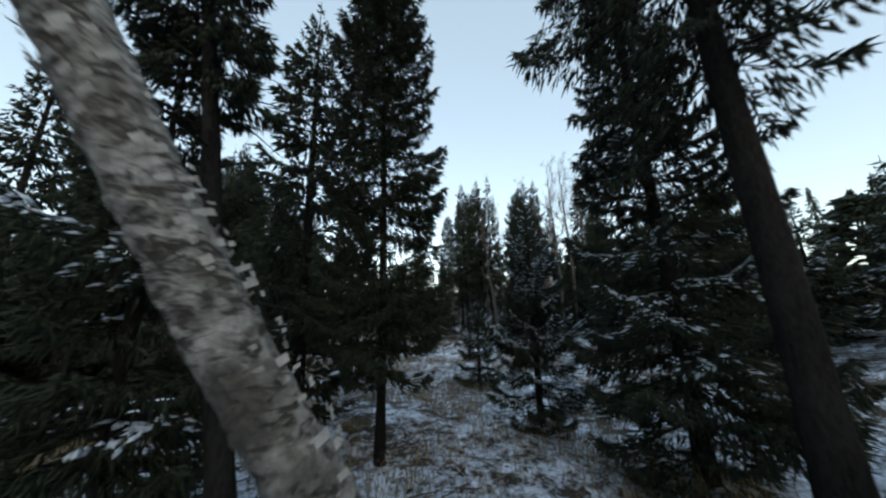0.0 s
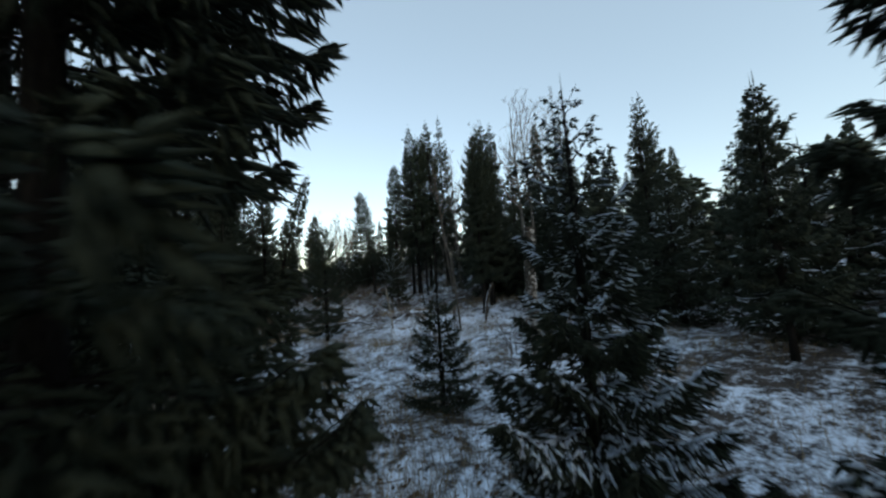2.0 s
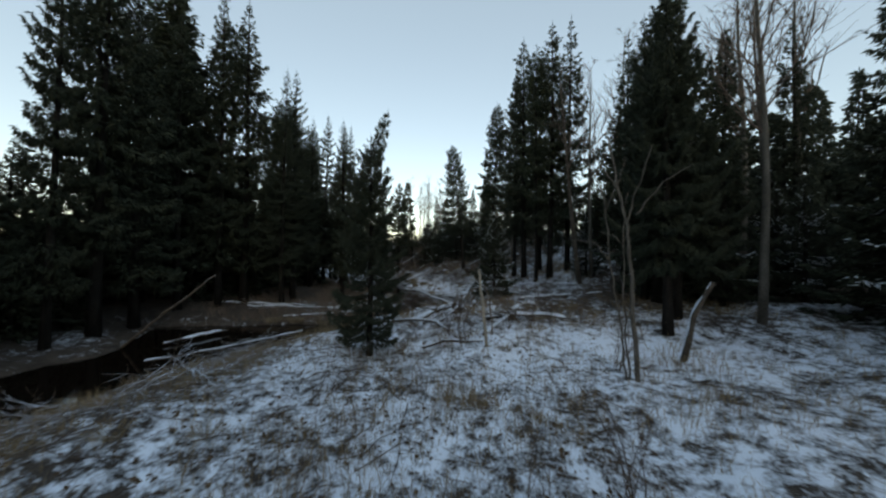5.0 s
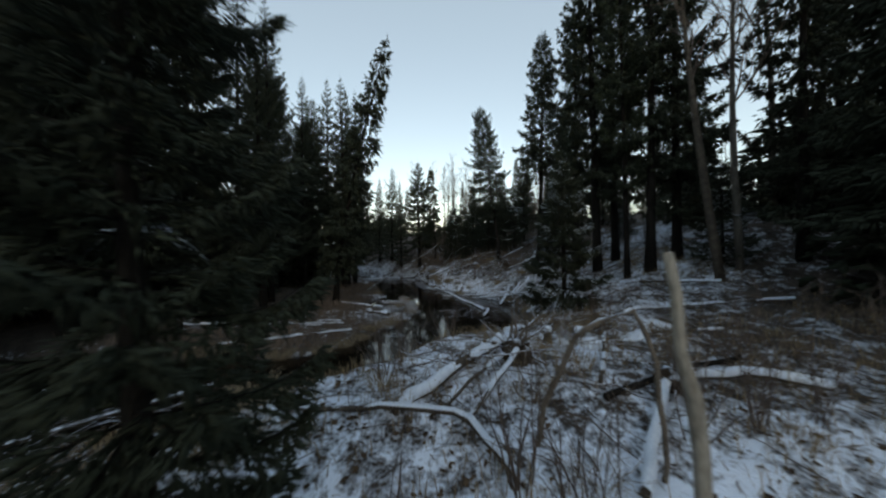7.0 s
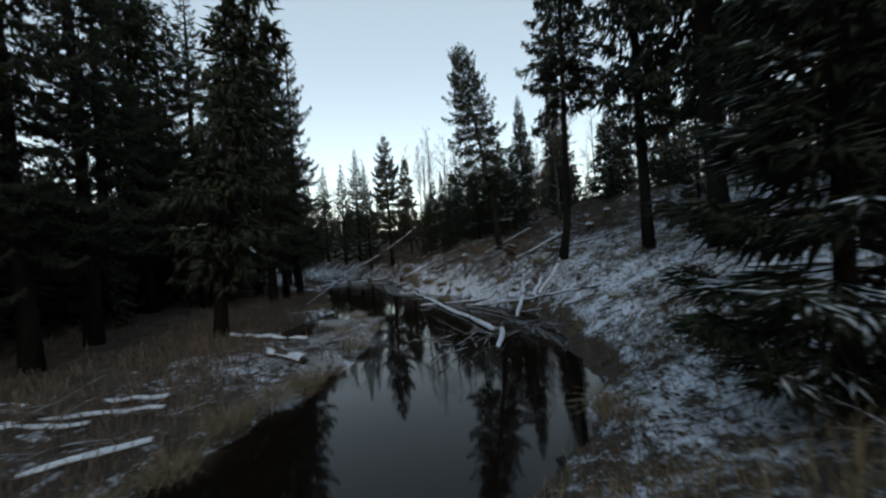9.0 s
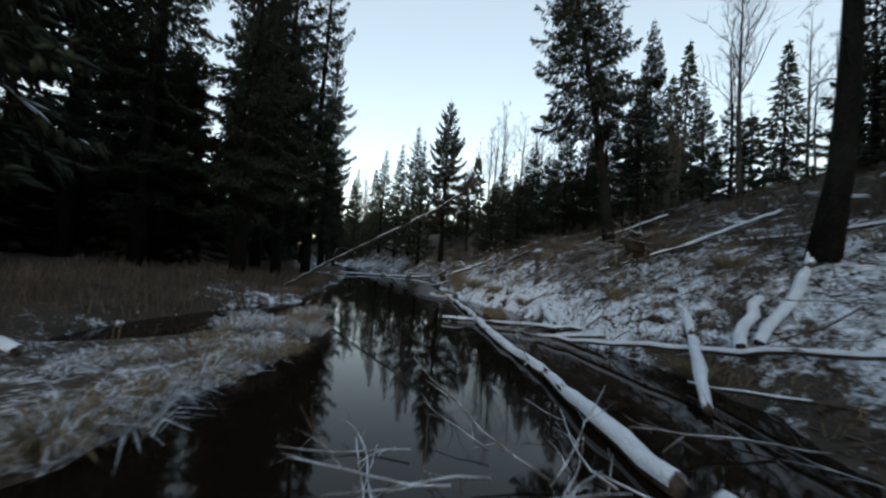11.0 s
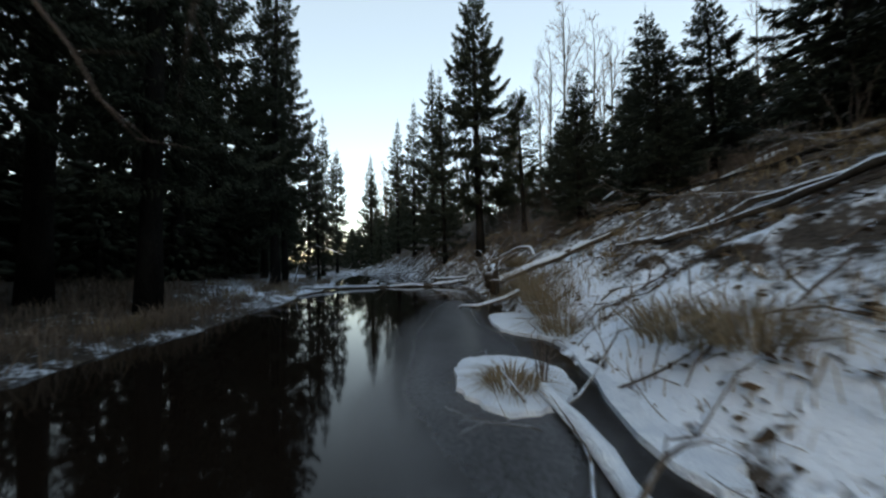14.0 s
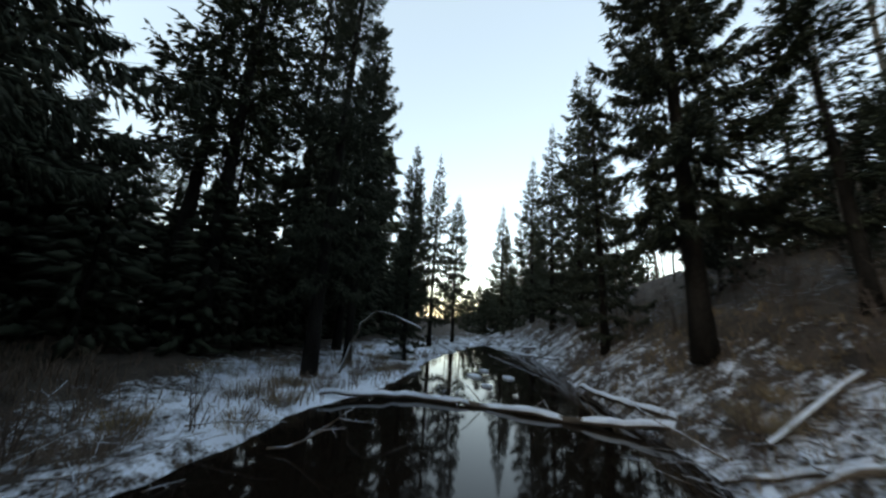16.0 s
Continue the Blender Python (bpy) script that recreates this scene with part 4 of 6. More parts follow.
DOWN = "fallen trunk with a cap of snow"
logs = [
    # the long trunk in the stream and the poles jammed against it
    ([(-6.1, 49.8, 0.03), (-5.2, 48.2, 0.03), (-4.3, 46.4, 0.03), (-3.78, 45.4, 0.03), (-2.9, 43.8, 0.03), (-2.5, 43.15, 0.035), (-2.0, 42.0, 0.04), (-1.6, 41.25, 0.06)], [0.035, 0.04, 0.05, 0.053, 0.056, 0.058, 0.06, 0.06], 0.03, "long snow-covered trunk lying in the stream"),
    ([(-1.45, 41.1, 0.12), (-1.5, 40.4, 0.07), (-1.56, 39.8, 0.02)], [0.055, 0.05, 0.035], 0.025, "broken end of a snowy trunk in the water"),
    ([(-4.6, 45.35, 0.06), (-3.83, 45.5, 0.1), (-3.1, 45.6, 0.1), (-1.9, 45.75, 0.14)], [0.022, 0.028, 0.03, 0.03], 0.02, "snowy pole lying across a fallen trunk"),
    ([(-4.4, 45.8, 0.03), (-3.0, 45.9, 0.04), (-2.0, 45.85, 0.1)], [0.025, 0.035, 0.04], 0.02, "thin snowy pole at the bank"),
    ([(-2.95, 45.42, 0.03), (-2.25, 45.27, 0.05), (-1.2, 45.0, 0.24)], [0.03, 0.035, 0.04], 0.025, "snowy pole half in the water"),
    ([(-2.75, 45.0, 0.02), (-0.67, 44.0, 0.35), (0.5, 43.0, 0.72), (1.2, 41.84, 1.0)], [0.025, 0.034, 0.034, 0.03], 0.018, "long snowy pole running up the bank"),
    ([(-0.9, 43.5, 0.05), (0, 42.7, 0.28), (0.85, 41.44, 0.75)], [0.016, 0.022, 0.024], 0.01, "thin branch lying on the snowy bank"),
    ([(-0.45, 45.5, 1.05), (-0.6, 44.4, 0.5), (-1.0, 42.7, 0.05)], [0.034, 0.044, 0.045], 0.03, "snow-covered trunk sliding down into the water"),
    ([(-0.35, 43.8, 0.45), (0.07, 44.35, 1.05)], [0.05, 0.04], 0.03, "snowy broken branch on the bank"),
    ([(-0.15, 43.8, 0.55), (0.4, 44.3, 1.1), (0.82, 44.8, 1.65)], [0.045, 0.05, 0.05], 0.03, "snowy broken branch on the bank"),
    ([(-2.75, 47.3, 0.32), (-2.4, 46.1, 0.08)], [0.06, 0.065], 0.035, "short snowy log at the water's edge"),
    # the dam and what lies behind it
    ([(-15.0, 54.9, 0.12), (-14.4, 56.5, 0.05), (-13.0, 57.6, 0.05), (-11.7, 58.2, 0.05), (-10.4, 59.0, 0.2)], [0.035, 0.045, 0.05, 0.055, 0.06], 0.03, "snow-topped log lying across the stream as a low dam"),
    ([(-13.2, 60.8, 0.14), (-11.8, 59.7, 0.2), (-10.5, 58.9, 0.32)], [0.04, 0.05, 0.06], 0.03, "snowy branch in the dammed water"),
    ([(-20.5, 67.5, 0.25), (-17.5, 66.0, 0.6), (-14.8, 64.9, 1.5)], [0.06, 0.07, 0.08], 0.03, DOWN),
    ([(-21.5, 66.2, 0.2), (-18.0, 64.4, 0.25), (-15.5, 63.4, 0.4)], [0.05, 0.06, 0.07], 0.03, DOWN),
    ([(-9.4, 57.8, 0.5), (-8.65, 58.65, 1.3)], [0.06, 0.06], 0.014, DOWN), ([(-9.75, 57.5, 0.06), (-8.66, 57.1, 0.68)], [0.035, 0.04], 0.02, "thin snowy branch on the bank"),
    # the slope
    ([(-7.65, 53.8, 0.55), (-6.5, 53.95, 1.0), (-5.4, 53.9, 1.46), (-4.4, 53.85, 1.92), (-3.4, 53.8, 2.4)], [0.065, 0.06, 0.055, 0.047, 0.035], 0.03, "big fallen trunk lying up the slope under snow"),
    ([(-5.55, 53.15, 1.15), (-4.98, 52.15, 1.15), (-4.3, 52.0, 1.5), (-3.7, 51.3, 1.66)], [0.025, 0.035, 0.03, 0.02], 0.015, "crooked branch lying on the slope"),
    ([(-7.06, 57.4, 1.65), (-6.2, 58.7, 2.45), (-5.4, 60, 3.25)], [0.05, 0.05, 0.04], 0.03, DOWN), ([(-5.56, 58.6, 2.55), (-5.1, 59.75, 3.2)], [0.04, 0.03], 0.02, DOWN),
    ([(-5.6, 52.7, 1.1), (-4.86, 52.25, 1.2), (-4.33, 51.81, 1.38), (-3.95, 50.95, 1.6), (-3.4, 50.2, 1.75)], [0.018, 0.028, 0.032, 0.034, 0.034], 0.008, "dark fallen bough lying along the slope"),
    ([(-6.9, 56.6, 1.5), (-5.2, 55.7, 2.12), (-4.2, 53.4, 2.02), (-3.2, 52.2, 2.15)], [0.02, 0.03, 0.034, 0.03], 0.0, "dark fallen bough lying along the slope"),
    ([(-4.6, 54.6, 1.95), (-3.0, 53.9, 2.3), (-1.2, 52.4, 2.75)], [0.02, 0.028, 0.03], 0.008, "dark fallen bough lying along the slope"),
    ([(-3.6, 49.6, 1.1), (-1.6, 49.4, 2.1), (0.4, 49.9, 3.0)], [0.04, 0.05, 0.05], 0.025, DOWN),
    ([(-1.5, 47.0, 1.3), (0.2, 46.8, 2.0), (1.8, 47.5, 2.75)], [0.04, 0.05, 0.04], 0.025, DOWN), ([(0.6, 46.2, 1.95), (1.9, 45.2, 2.2), (3.2, 44.6, 2.6)], [0.04, 0.045, 0.04], 0.025, DOWN),
    ([(-6.6, 56.0, 1.35), (-5.2, 56.5, 2.15), (-3.9, 57.6, 3.0)], [0.035, 0.04, 0.035], 0.02, DOWN), ([(-9.8, 61.2, 1.75), (-8.4, 60.4, 2.05), (-7.2, 60.3, 2.6)], [0.05, 0.05, 0.04], 0.03, DOWN),
    # the pool of the first meadow and its far side
    ([(-12.2, 20.2, 0.12), (-9.6, 21.4, 0.14), (-7.3, 22.3, 0.3), (-5.9, 22.0, 0.66)], [0.03, 0.034, 0.034, 0.028], 0.02, "long snow-topped pole lying out over dark water"),
    ([(-11.6, 18.4, 0.1), (-9.3, 19.6, 0.12), (-7.4, 20.6, 0.22)], [0.03, 0.03, 0.026], 0.02, "snow-topped pole lying in the pool"),
    ([(-8.6, 33.6, 0.3), (-5.7, 36.0, 0.25)], [0.05, 0.05], 0.03, "snowy pole on the marshy point"),
    ([(-8.9, 27.7, 0.12), (-7.7, 28.8, 0.18), (-6.3, 31.4, 0.22)], [0.03, 0.034, 0.03], 0.015, "snowy pole along the water's edge"), ([(-10.2, 29.4, 0.1), (-9.6, 31.5, 0.12)], [0.05, 0.05], 0.03, "snowy pole in the water"),
    # the bend
    ([(-2.6, 29.1, 1.2), (-1.37, 29.1, 1.35), (-0.7, 29.15, 1.3), (0.0, 28.3, 1.08)], [0.025, 0.035, 0.035, 0.03], 0.012, "bent branch lying in the grass"), ([(-0.8, 27.6, 0.95), (-0.24, 28.0, 1.05), (0.7, 28.05, 1.05)], [0.03, 0.035, 0.03], 0.012, "broken branch lying in the grass"),
    ([(0.7, 28.6, 1.1), (1.5, 30.2, 1.38)], [0.075, 0.07], 0.035, DOWN), ([(1.75, 30.3, 1.4), (2.57, 30.65, 1.38), (3.3, 30.45, 1.32)], [0.085, 0.085, 0.08], 0.045, DOWN), ([(0.76, 30.0, 1.4), (1.4, 32.4, 1.36)], [0.05, 0.05], 0.03, DOWN),
    ([(-1.5, 29.2, 1.2), (-1.0, 30.1, 1.4), (-0.45, 31.1, 1.5)], [0.06, 0.07, 0.075], 0.035, "thick snow-covered trunk beside its root plate"), ([(-1.1, 29.2, 1.2), (-0.4, 30.7, 1.4)], [0.035, 0.04], 0.03, DOWN), ([(-0.75, 29.2, 1.15), (-0.2, 30.6, 1.5)], [0.03, 0.035], 0.015, "bare pole leaning on a root plate"),
    ([(-0.05, 34.3, 0.95), (-0.39, 31.9, 1.42), (-0.3, 31.2, 1.45)], [0.05, 0.06, 0.06], 0.03, "snow-covered trunk lying towards the water"), ([(2.5, 38.6, 1.65), (3.8, 36.6, 1.9), (5.1, 35.8, 2.0)], [0.06, 0.06, 0.06], 0.035, DOWN),
    ([(2.2, 34.3, 1.42), (4.48, 34.7, 1.62), (5.8, 34.5, 1.75)], [0.05, 0.05, 0.05], 0.03, DOWN), ([(2.0, 32.5, 1.38), (3.85, 32.9, 1.42)], [0.05, 0.05], 0.03, DOWN), ([(0.75, 29.8, 1.3), (1.9, 30.7, 1.36), (3.0, 31.5, 1.28)], [0.04, 0.045, 0.03], 0.0, "dark fallen branch on the snow"),
    ([(-13.6, 35.5, 0.55), (-11.2, 36.0, 0.45), (-6.7, 37.0, 0.3)], [0.05, 0.05, 0.035], 0.03, "snowy pole on the marshy point"), ([(-11.4, 34.8, 0.5), (-6.4, 36.7, 0.3)], [0.045, 0.035], 0.025, "snowy pole on the marshy point"),
    ([(-10.6, 35.3, 0.5), (-7.0, 36.2, 0.32)], [0.04, 0.03], 0.025, "snowy pole on the marshy point"), ([(-8.4, 40.1, 0.45), (-6.4, 40.3, 0.25)], [0.06, 0.055], 0.035, DOWN), ([(-6.5, 39.1, 0.3), (-5.4, 38.6, 0.28)], [0.07, 0.08], 0.04, "short thick log under deep snow"),
]
logs.append(([(5.25, 27.7, 0.9), (5.36, 27.52, 2.0), (5.6, 27.3, 2.75)], [0.065, 0.06, 0.05], 0.012, "short snowy trunk leaning beside an alder"))
LOGS = {}
for i, (pts, radii, cap, label) in enumerate(logs):
    slim = 0.5 if label == DOWN else 0.6 if "marshy" in label else 1.0
    LOGS[label] = polyline("log", pts, [r * slim for r in radii], DEADWOOD if cap else BARK, label, "fallen log", cap, seed=100 + i)
slanting_birch = polyline("leaning_birch", [(-10.4, 46.7, 0.1), (-8.77, 47.3, 1.2), (-7.14, 47.9, 2.2), (-6.1, 48.25, 2.85), (-5.3, 48.6, 3.5)], [0.043, 0.037, 0.03, 0.021, 0.009], ALDER,
         "thin bare birch leaning low across the stream", "birch tree", 0.012, seed=4)
thick_birch = polyline("leaning_birch", [(1.26, 10.45, 0.6), (0.6, 10.01, 1.95), (0.14, 9.78, 2.8), (-0.15, 9.58, 3.4), (-0.9, 9.2, 4.9)], [0.115, 0.097, 0.093, 0.092, 0.085], BIRCH, "thick leaning birch trunk with rough flaking bark", "birch tree", 0, seed=5, sides=36, wobble=0.16, step=0.028)
shaggy_snag = polyline("snag", [(4.57, 20.3, 0.8), (4.52, 20.3, 2.5), (4.6, 20.2, 4.35)], [0.135, 0.12, 0.105], DEADWOOD, "broken birch snag with shaggy pale bark", "dead trunk", 0, seed=6, sides=18, wobble=0.45, step=0.06)
polyline("snag", [(0.82, 27.85, 0.85), (0.7, 27.85, 2.0), (0.57, 27.85, 2.95)], [0.05, 0.04, 0.026], BARE, "pale broken sapling trunk in the grass", "dead trunk", 0, seed=7)
polyline("bent_sapling", [(-0.04, 29.06, 1.0), (0.05, 29.0, 1.6), (0.28, 28.85, 2.2), (0.6, 28.78, 2.43), (0.74, 28.78, 2.45), (0.87, 28.8, 2.05), (0.95, 28.85, 1.0)], [0.022, 0.025, 0.025, 0.024, 0.023, 0.021, 0.02], STICK, "bare sapling bowed into an arch", "sapling", 0.0, seed=8)
polyline("bent_sapling", [(-16.48, 55.8, 0.2), (-16.35, 56.18, 1.35), (-16.21, 56.47, 1.66), (-15.98, 56.91, 1.62), (-15.6, 57.5, 1.3)], [0.03, 0.028, 0.026, 0.022, 0.012], ALDER, "bare sapling bowed over the bank", "sapling", 0.01, seed=9)
polyline("leaning_pole", [(-11.2, 28.9, 0.05), (-9.0, 28.4, 1.4), (-7.0, 28.0, 2.6)], [0.04, 0.035, 0.02], STICK, "dead pole sticking up out of the water", "dead trunk", 0, seed=10)


def spurs(parent_points, count, length, r, mat, label, name, trunk, seed, low=-0.2):
    """Thin side branches that stand off along a trunk."""
    rng = np.random.default_rng(seed)
    pts = np.asarray(parent_points, float)
    shift = Vector(pts[0]) - trunk.location
    for _ in range(count):
        u = rng.uniform(0.05, len(pts) - 1.02)
        k = int(u)
        p = pts[k] + (pts[k + 1] - pts[k]) * (u - k) - pts[0]
        along_it = pts[k + 1] - pts[k]
        along_it /= np.linalg.norm(along_it)
        d = along_it * rng.uniform(0.2, 0.9) + rng.normal(0, 0.6, 3)
        d[2] += -low if low < 0 else -low * 2
        d /= np.linalg.norm(d)
        L = length * rng.uniform(0.4, 1.2)
        so = Soup()
        line = [p]
        for _ in range(4):
            d = d + rng.normal(0, 0.16, 3)
            d /= np.linalg.norm(d)
            line.append(line[-1] + d * L / 4)
        so.tube(line, np.linspace(r, r * 0.4, 5), 5)
        for q in line[2:]:
            e = d + rng.normal(0, 0.5, 3)
            so.tube([q, q + e / np.linalg.norm(e) * L * 0.3], [r * 0.4, r * 0.2], 3, closed=False)
        so.mesh(name, mat, trunk, label).location = shift


spurs([(-4.3, 46.4, 0.06), (-3.78, 45.4, 0.06), (-2.9, 43.8, 0.07), (-2.0, 42.0, 0.08)], 26, 0.24, 0.010, STICK, "snowy broken stubs along the trunk in the stream", "branch_stub", LOGS["long snow-covered trunk lying in the stream"], 1)
spurs([(-5.7, 49.0, 0.06), (-5.2, 48.2, 0.06), (-4.3, 46.4, 0.06)], 13, 0.36, 0.013, STICK, "snowy broken stubs along the thin end of the trunk", "branch_stub", LOGS["long snow-covered trunk lying in the stream"], 2)
spurs([(-8.77, 47.3, 1.2), (-7.14, 47.9, 2.2), (-6.1, 48.25, 2.85)], 15, 0.8, 0.009, TWIG, "bare twigs hanging from the leaning birch", "twig", slanting_birch, 3, 0.5)
spurs([(-7.14, 47.9, 2.2), (-6.1, 48.25, 2.85), (-5.3, 48.6, 3.5)], 20, 0.9, 0.009, TWIG, "fine bare twigs rising from the leaning birch", "twig", slanting_birch, 4, -0.5)
spurs([(-5.8, 48.37, 3.1), (-5.3, 48.6, 3.5), (-5.2, 48.65, 3.6)], 10, 1.0, 0.011, TWIG, "spray of bare twigs at the birch's tip", "twig", slanting_birch, 5, -0.35)

polyline("dead_branch", [(-9.3, 56.04, 0.35), (-8.78, 56.09, 0.81), (-8.3, 56.03, 1.04), (-7.77, 55.81, 1.25), (-7.43, 55.55, 1.23), (-7.36, 55.5, 1.05)], [0.018, 0.024, 0.03, 0.034, 0.042, 0.04], STICK, "dark bough arching from a root plate, snow along its top", "branch", 0.01, seed=11, step=0.1)
polyline("dead_branch", [(-9.0, 55.93, 0.3), (-8.36, 55.97, 0.84), (-7.83, 55.81, 1.1)], [0.02, 0.03, 0.04], STICK, "crooked dead bough under a snowy one", "branch", 0.0, seed=12, step=0.1)
pale = tagged(new("forked_root"), "pale forked root reaching out over the water", "root")
pale.location = (-7.75, 53.6, 0.5)
for k, (pts, r0, r1) in enumerate([
        ([(-7.66, 53.31, 0.71), (-7.79, 53.36, 0.69), (-7.86, 53.46, 0.74), (-7.91, 53.56, 0.78), (-7.92, 53.91, 0.89), (-7.97, 54.47, 1.17)], 0.03, 0.012),
        ([(-7.91, 53.56, 0.78), (-7.97, 53.55, 0.63), (-8.0, 53.49, 0.49)], 0.022, 0.014),
        ([(-7.97, 53.55, 0.63), (-8.23, 53.86, 0.51), (-8.48, 54.1, 0.43), (-8.9, 54.59, 0.33), (-9.35, 54.94, 0.15), (-9.97, 54.93, 0.04)], 0.018, 0.005),
        ([(-7.97, 53.55, 0.61), (-8.34, 53.73, 0.44), (-8.55, 53.76, 0.36), (-8.76, 53.67, 0.26)], 0.016, 0.006),
        ([(-7.94, 53.58, 0.76), (-8.04, 53.69, 0.66), (-8.2, 53.97, 0.78), (-8.39, 54.23, 0.94)], 0.014, 0.006),
        ([(-8.9, 54.59, 0.33), (-8.99, 54.56, 0.11), (-9.2, 54.57, -0.0)], 0.007, 0.003),
        ([(-7.92, 53.91, 0.89), (-8.04, 54.1, 1.0), (-8.1, 54.19, 1.12)], 0.01, 0.004)]):
    so = Soup()
    pts = np.array(pts) - np.array(pale.location)
    q = np.linspace(0, len(pts) - 1, 4 * len(pts))
    p = np.stack([np.interp(q, range(len(pts)), pts[:, c]) for c in range(3)], -1) + np.random.default_rng(k).normal(0, 0.006, (len(q), 3))
    so.tube(p, np.linspace(r0, r1, len(p)) * 0.8, 7, 0.15, np.random.default_rng(k))
    so.mesh("branch", FROSTED, pale)
polyline("dead_branch", [(-8.4, 53.4, 0.02), (-7.84, 52.92, 0.12), (-7.4, 52.85, 0.25), (-7.0, 52.8, 0.4)], [0.015, 0.025, 0.03, 0.035], STICK, "snowy dead branch reaching out over the ice", "branch", 0.025, seed=14)

# a screen of birches and young spruces at the far end of the stream
for k in range(34):
    s, side = 46 + 0.9 * (k % 17), rng.uniform(-14, 14)
    x, y = -8.6 - 0.69 * s + 0.72 * side, 52.7 + 0.72 * s + 0.69 * side
    if along(LEFT, y) - 1 < x < along(RIGHT, y) + 1 and y < 84:
        continue
    if k % 2:
        plant(far_c, x, y, rng.uniform(3.5, 6), 40 * k, rng.uniform(1.2, 1.7))
    else:
        again(far_birch, x, y, 40 * k, rng.uniform(0.8, 1.2))


def flakes(points, radii, count, single, trunk, shag, seed):
    """Peeling strips of bark that stand off a trunk."""
    rng = np.random.default_rng(seed)
    pts, rad = np.asarray(points, float), np.asarray(radii, float)
    rest = Soup()
    for nth in range(count):
        so = Soup() if nth < single else rest
        u = rng.uniform(0.02, len(pts) - 1.03)
        k = int(u)
        p, r = pts[k] + (pts[k + 1] - pts[k]) * (u - k) - pts[0], rad[k] + (rad[k + 1] - rad[k]) * (u - k)
        d = pts[k + 1] - pts[k]
        d = d / np.linalg.norm(d)
        a = np.cross(d, [0.3, 1, 0.2])
        a /= np.linalg.norm(a)
        b = np.cross(d, a)
        t0, w, h, lift = rng.uniform(0, 6.28), rng.uniform(0.12, 0.5) * shag ** 0.5, rng.uniform(0.004, 0.014) * shag, rng.uniform(0.002, 0.012) * shag * 1.3
        rows = []
        for q in range(4):
            t = t0 + w * q / 3
            o = a * math.cos(t) + b * math.sin(t)
            out = r * 1.01 + lift * (q / 3) ** 2
            rows += [p + o * out - d * h, p + o * (out + 0.004) + d * h]
        f = []
        for q in range(3):
            f += [[2 * q, 2 * q + 2, 2 * q + 3], [2 * q, 2 * q + 3, 2 * q + 1]]
        so.add(rows, f)
        if nth < single:
            so.mesh("bark_strip", PAPER, trunk, "", False)
    tagged(rest.mesh("peeling_bark", PAPER, trunk, "fine peeling flakes of pale bark", False), kind="stuff")


flakes([(1.26, 10.45, 0.6), (0.6, 10.01, 1.95), (0.14, 9.78, 2.8), (-0.15, 9.58, 3.4), (-0.9, 9.2, 4.9)], [0.115, 0.097, 0.093, 0.092, 0.085], 420, 150, thick_birch, 1.0, 1)
flakes([(4.57, 20.3, 0.8), (4.52, 20.3, 2.5), (4.6, 20.2, 4.35)], [0.135, 0.12, 0.105], 520, 150, shaggy_snag, 2.6, 2)
spurs([(-14.4, 56.5, 0.1), (-13.0, 57.6, 0.1), (-11.7, 58.2, 0.1), (-10.4, 59.0, 0.22)], 16, 0.4, 0.014, STICK, "snowy stubs along the log across the stream", "branch_stub", LOGS["snow-topped log lying across the stream as a low dam"], 6)


# ---- sticks, brush and roots


def stick_mesh(seed, L, r):
    rng = np.random.default_rng(seed)
    so = Soup()

    def arm(p, d, L, r, level):
        pts = [p]
        for _ in range(5):
            d = d + rng.normal(0, 0.13, 3)
            d = d / np.linalg.norm(d)
            pts.append(pts[-1] + d * L / 5)
        so.tube(pts, np.linspace(r, r * 0.4, 6), 5 if level == 0 else 4, closed=level == 0)
        if level < 2:
            for k in range(3 if level == 0 else 2):
                e = d + rng.normal(0, 0.6, 3)
                arm(pts[rng.integers(1, 5)], e / np.linalg.norm(e), L * rng.uniform(0.25, 0.45), r * 0.5, level + 1)

    arm(np.zeros(3), np.array([1.0, 0, 0]), L, r, 0)
    ob = so.mesh("stick", STICK)
    me = ob.data
    bpy.data.objects.remove(ob)
    return me


STICKS = [stick_mesh(s, 1.0, 0.0075 + 0.002 * (s % 3)) for s in range(8)]


def brush_pile(x, y, rx, ry, count, high, label, seed, along_angle=None, base=None, size=(0.45, 1.3)):
    """A heap of crossing snowy sticks, each its own part."""
    rng = random.Random(seed)
    z0 = max(ground(x, y), 0.0) if base is None else base
    ob = tagged(new("brush_pile"), label, "brush pile", "brush piles")
    ob.location = (x, y, z0)
    for k in range(count):
        st = new("stick", rng.choice(STICKS))
        st.parent = ob
        a, q = rng.uniform(0, 6.28), math.sqrt(rng.random())
        px, py = rx * q * math.cos(a), ry * q * math.sin(a)
        turn = rng.uniform(0, 360) if along_angle is None else along_angle + rng.gauss(0, 28) + (180 if rng.random() < 0.5 else 0)
        gz = max(ground(x + px, y + py), 0.0) - z0
        lift = gz + 0.03 + high * rng.random() * (1 - q)
        s = rng.uniform(*size)
        st.matrix_basis = Matrix.Translation((px, py, lift)) @ Matrix.Rotation(radians(turn), 4, "Z") @ Matrix.Rotation(radians(rng.uniform(-16, 6)), 4, "Y") @ Matrix.Rotation(rng.uniform(0, 6), 4, "X") @ Matrix.Diagonal((s, s, s, 1))
    return ob


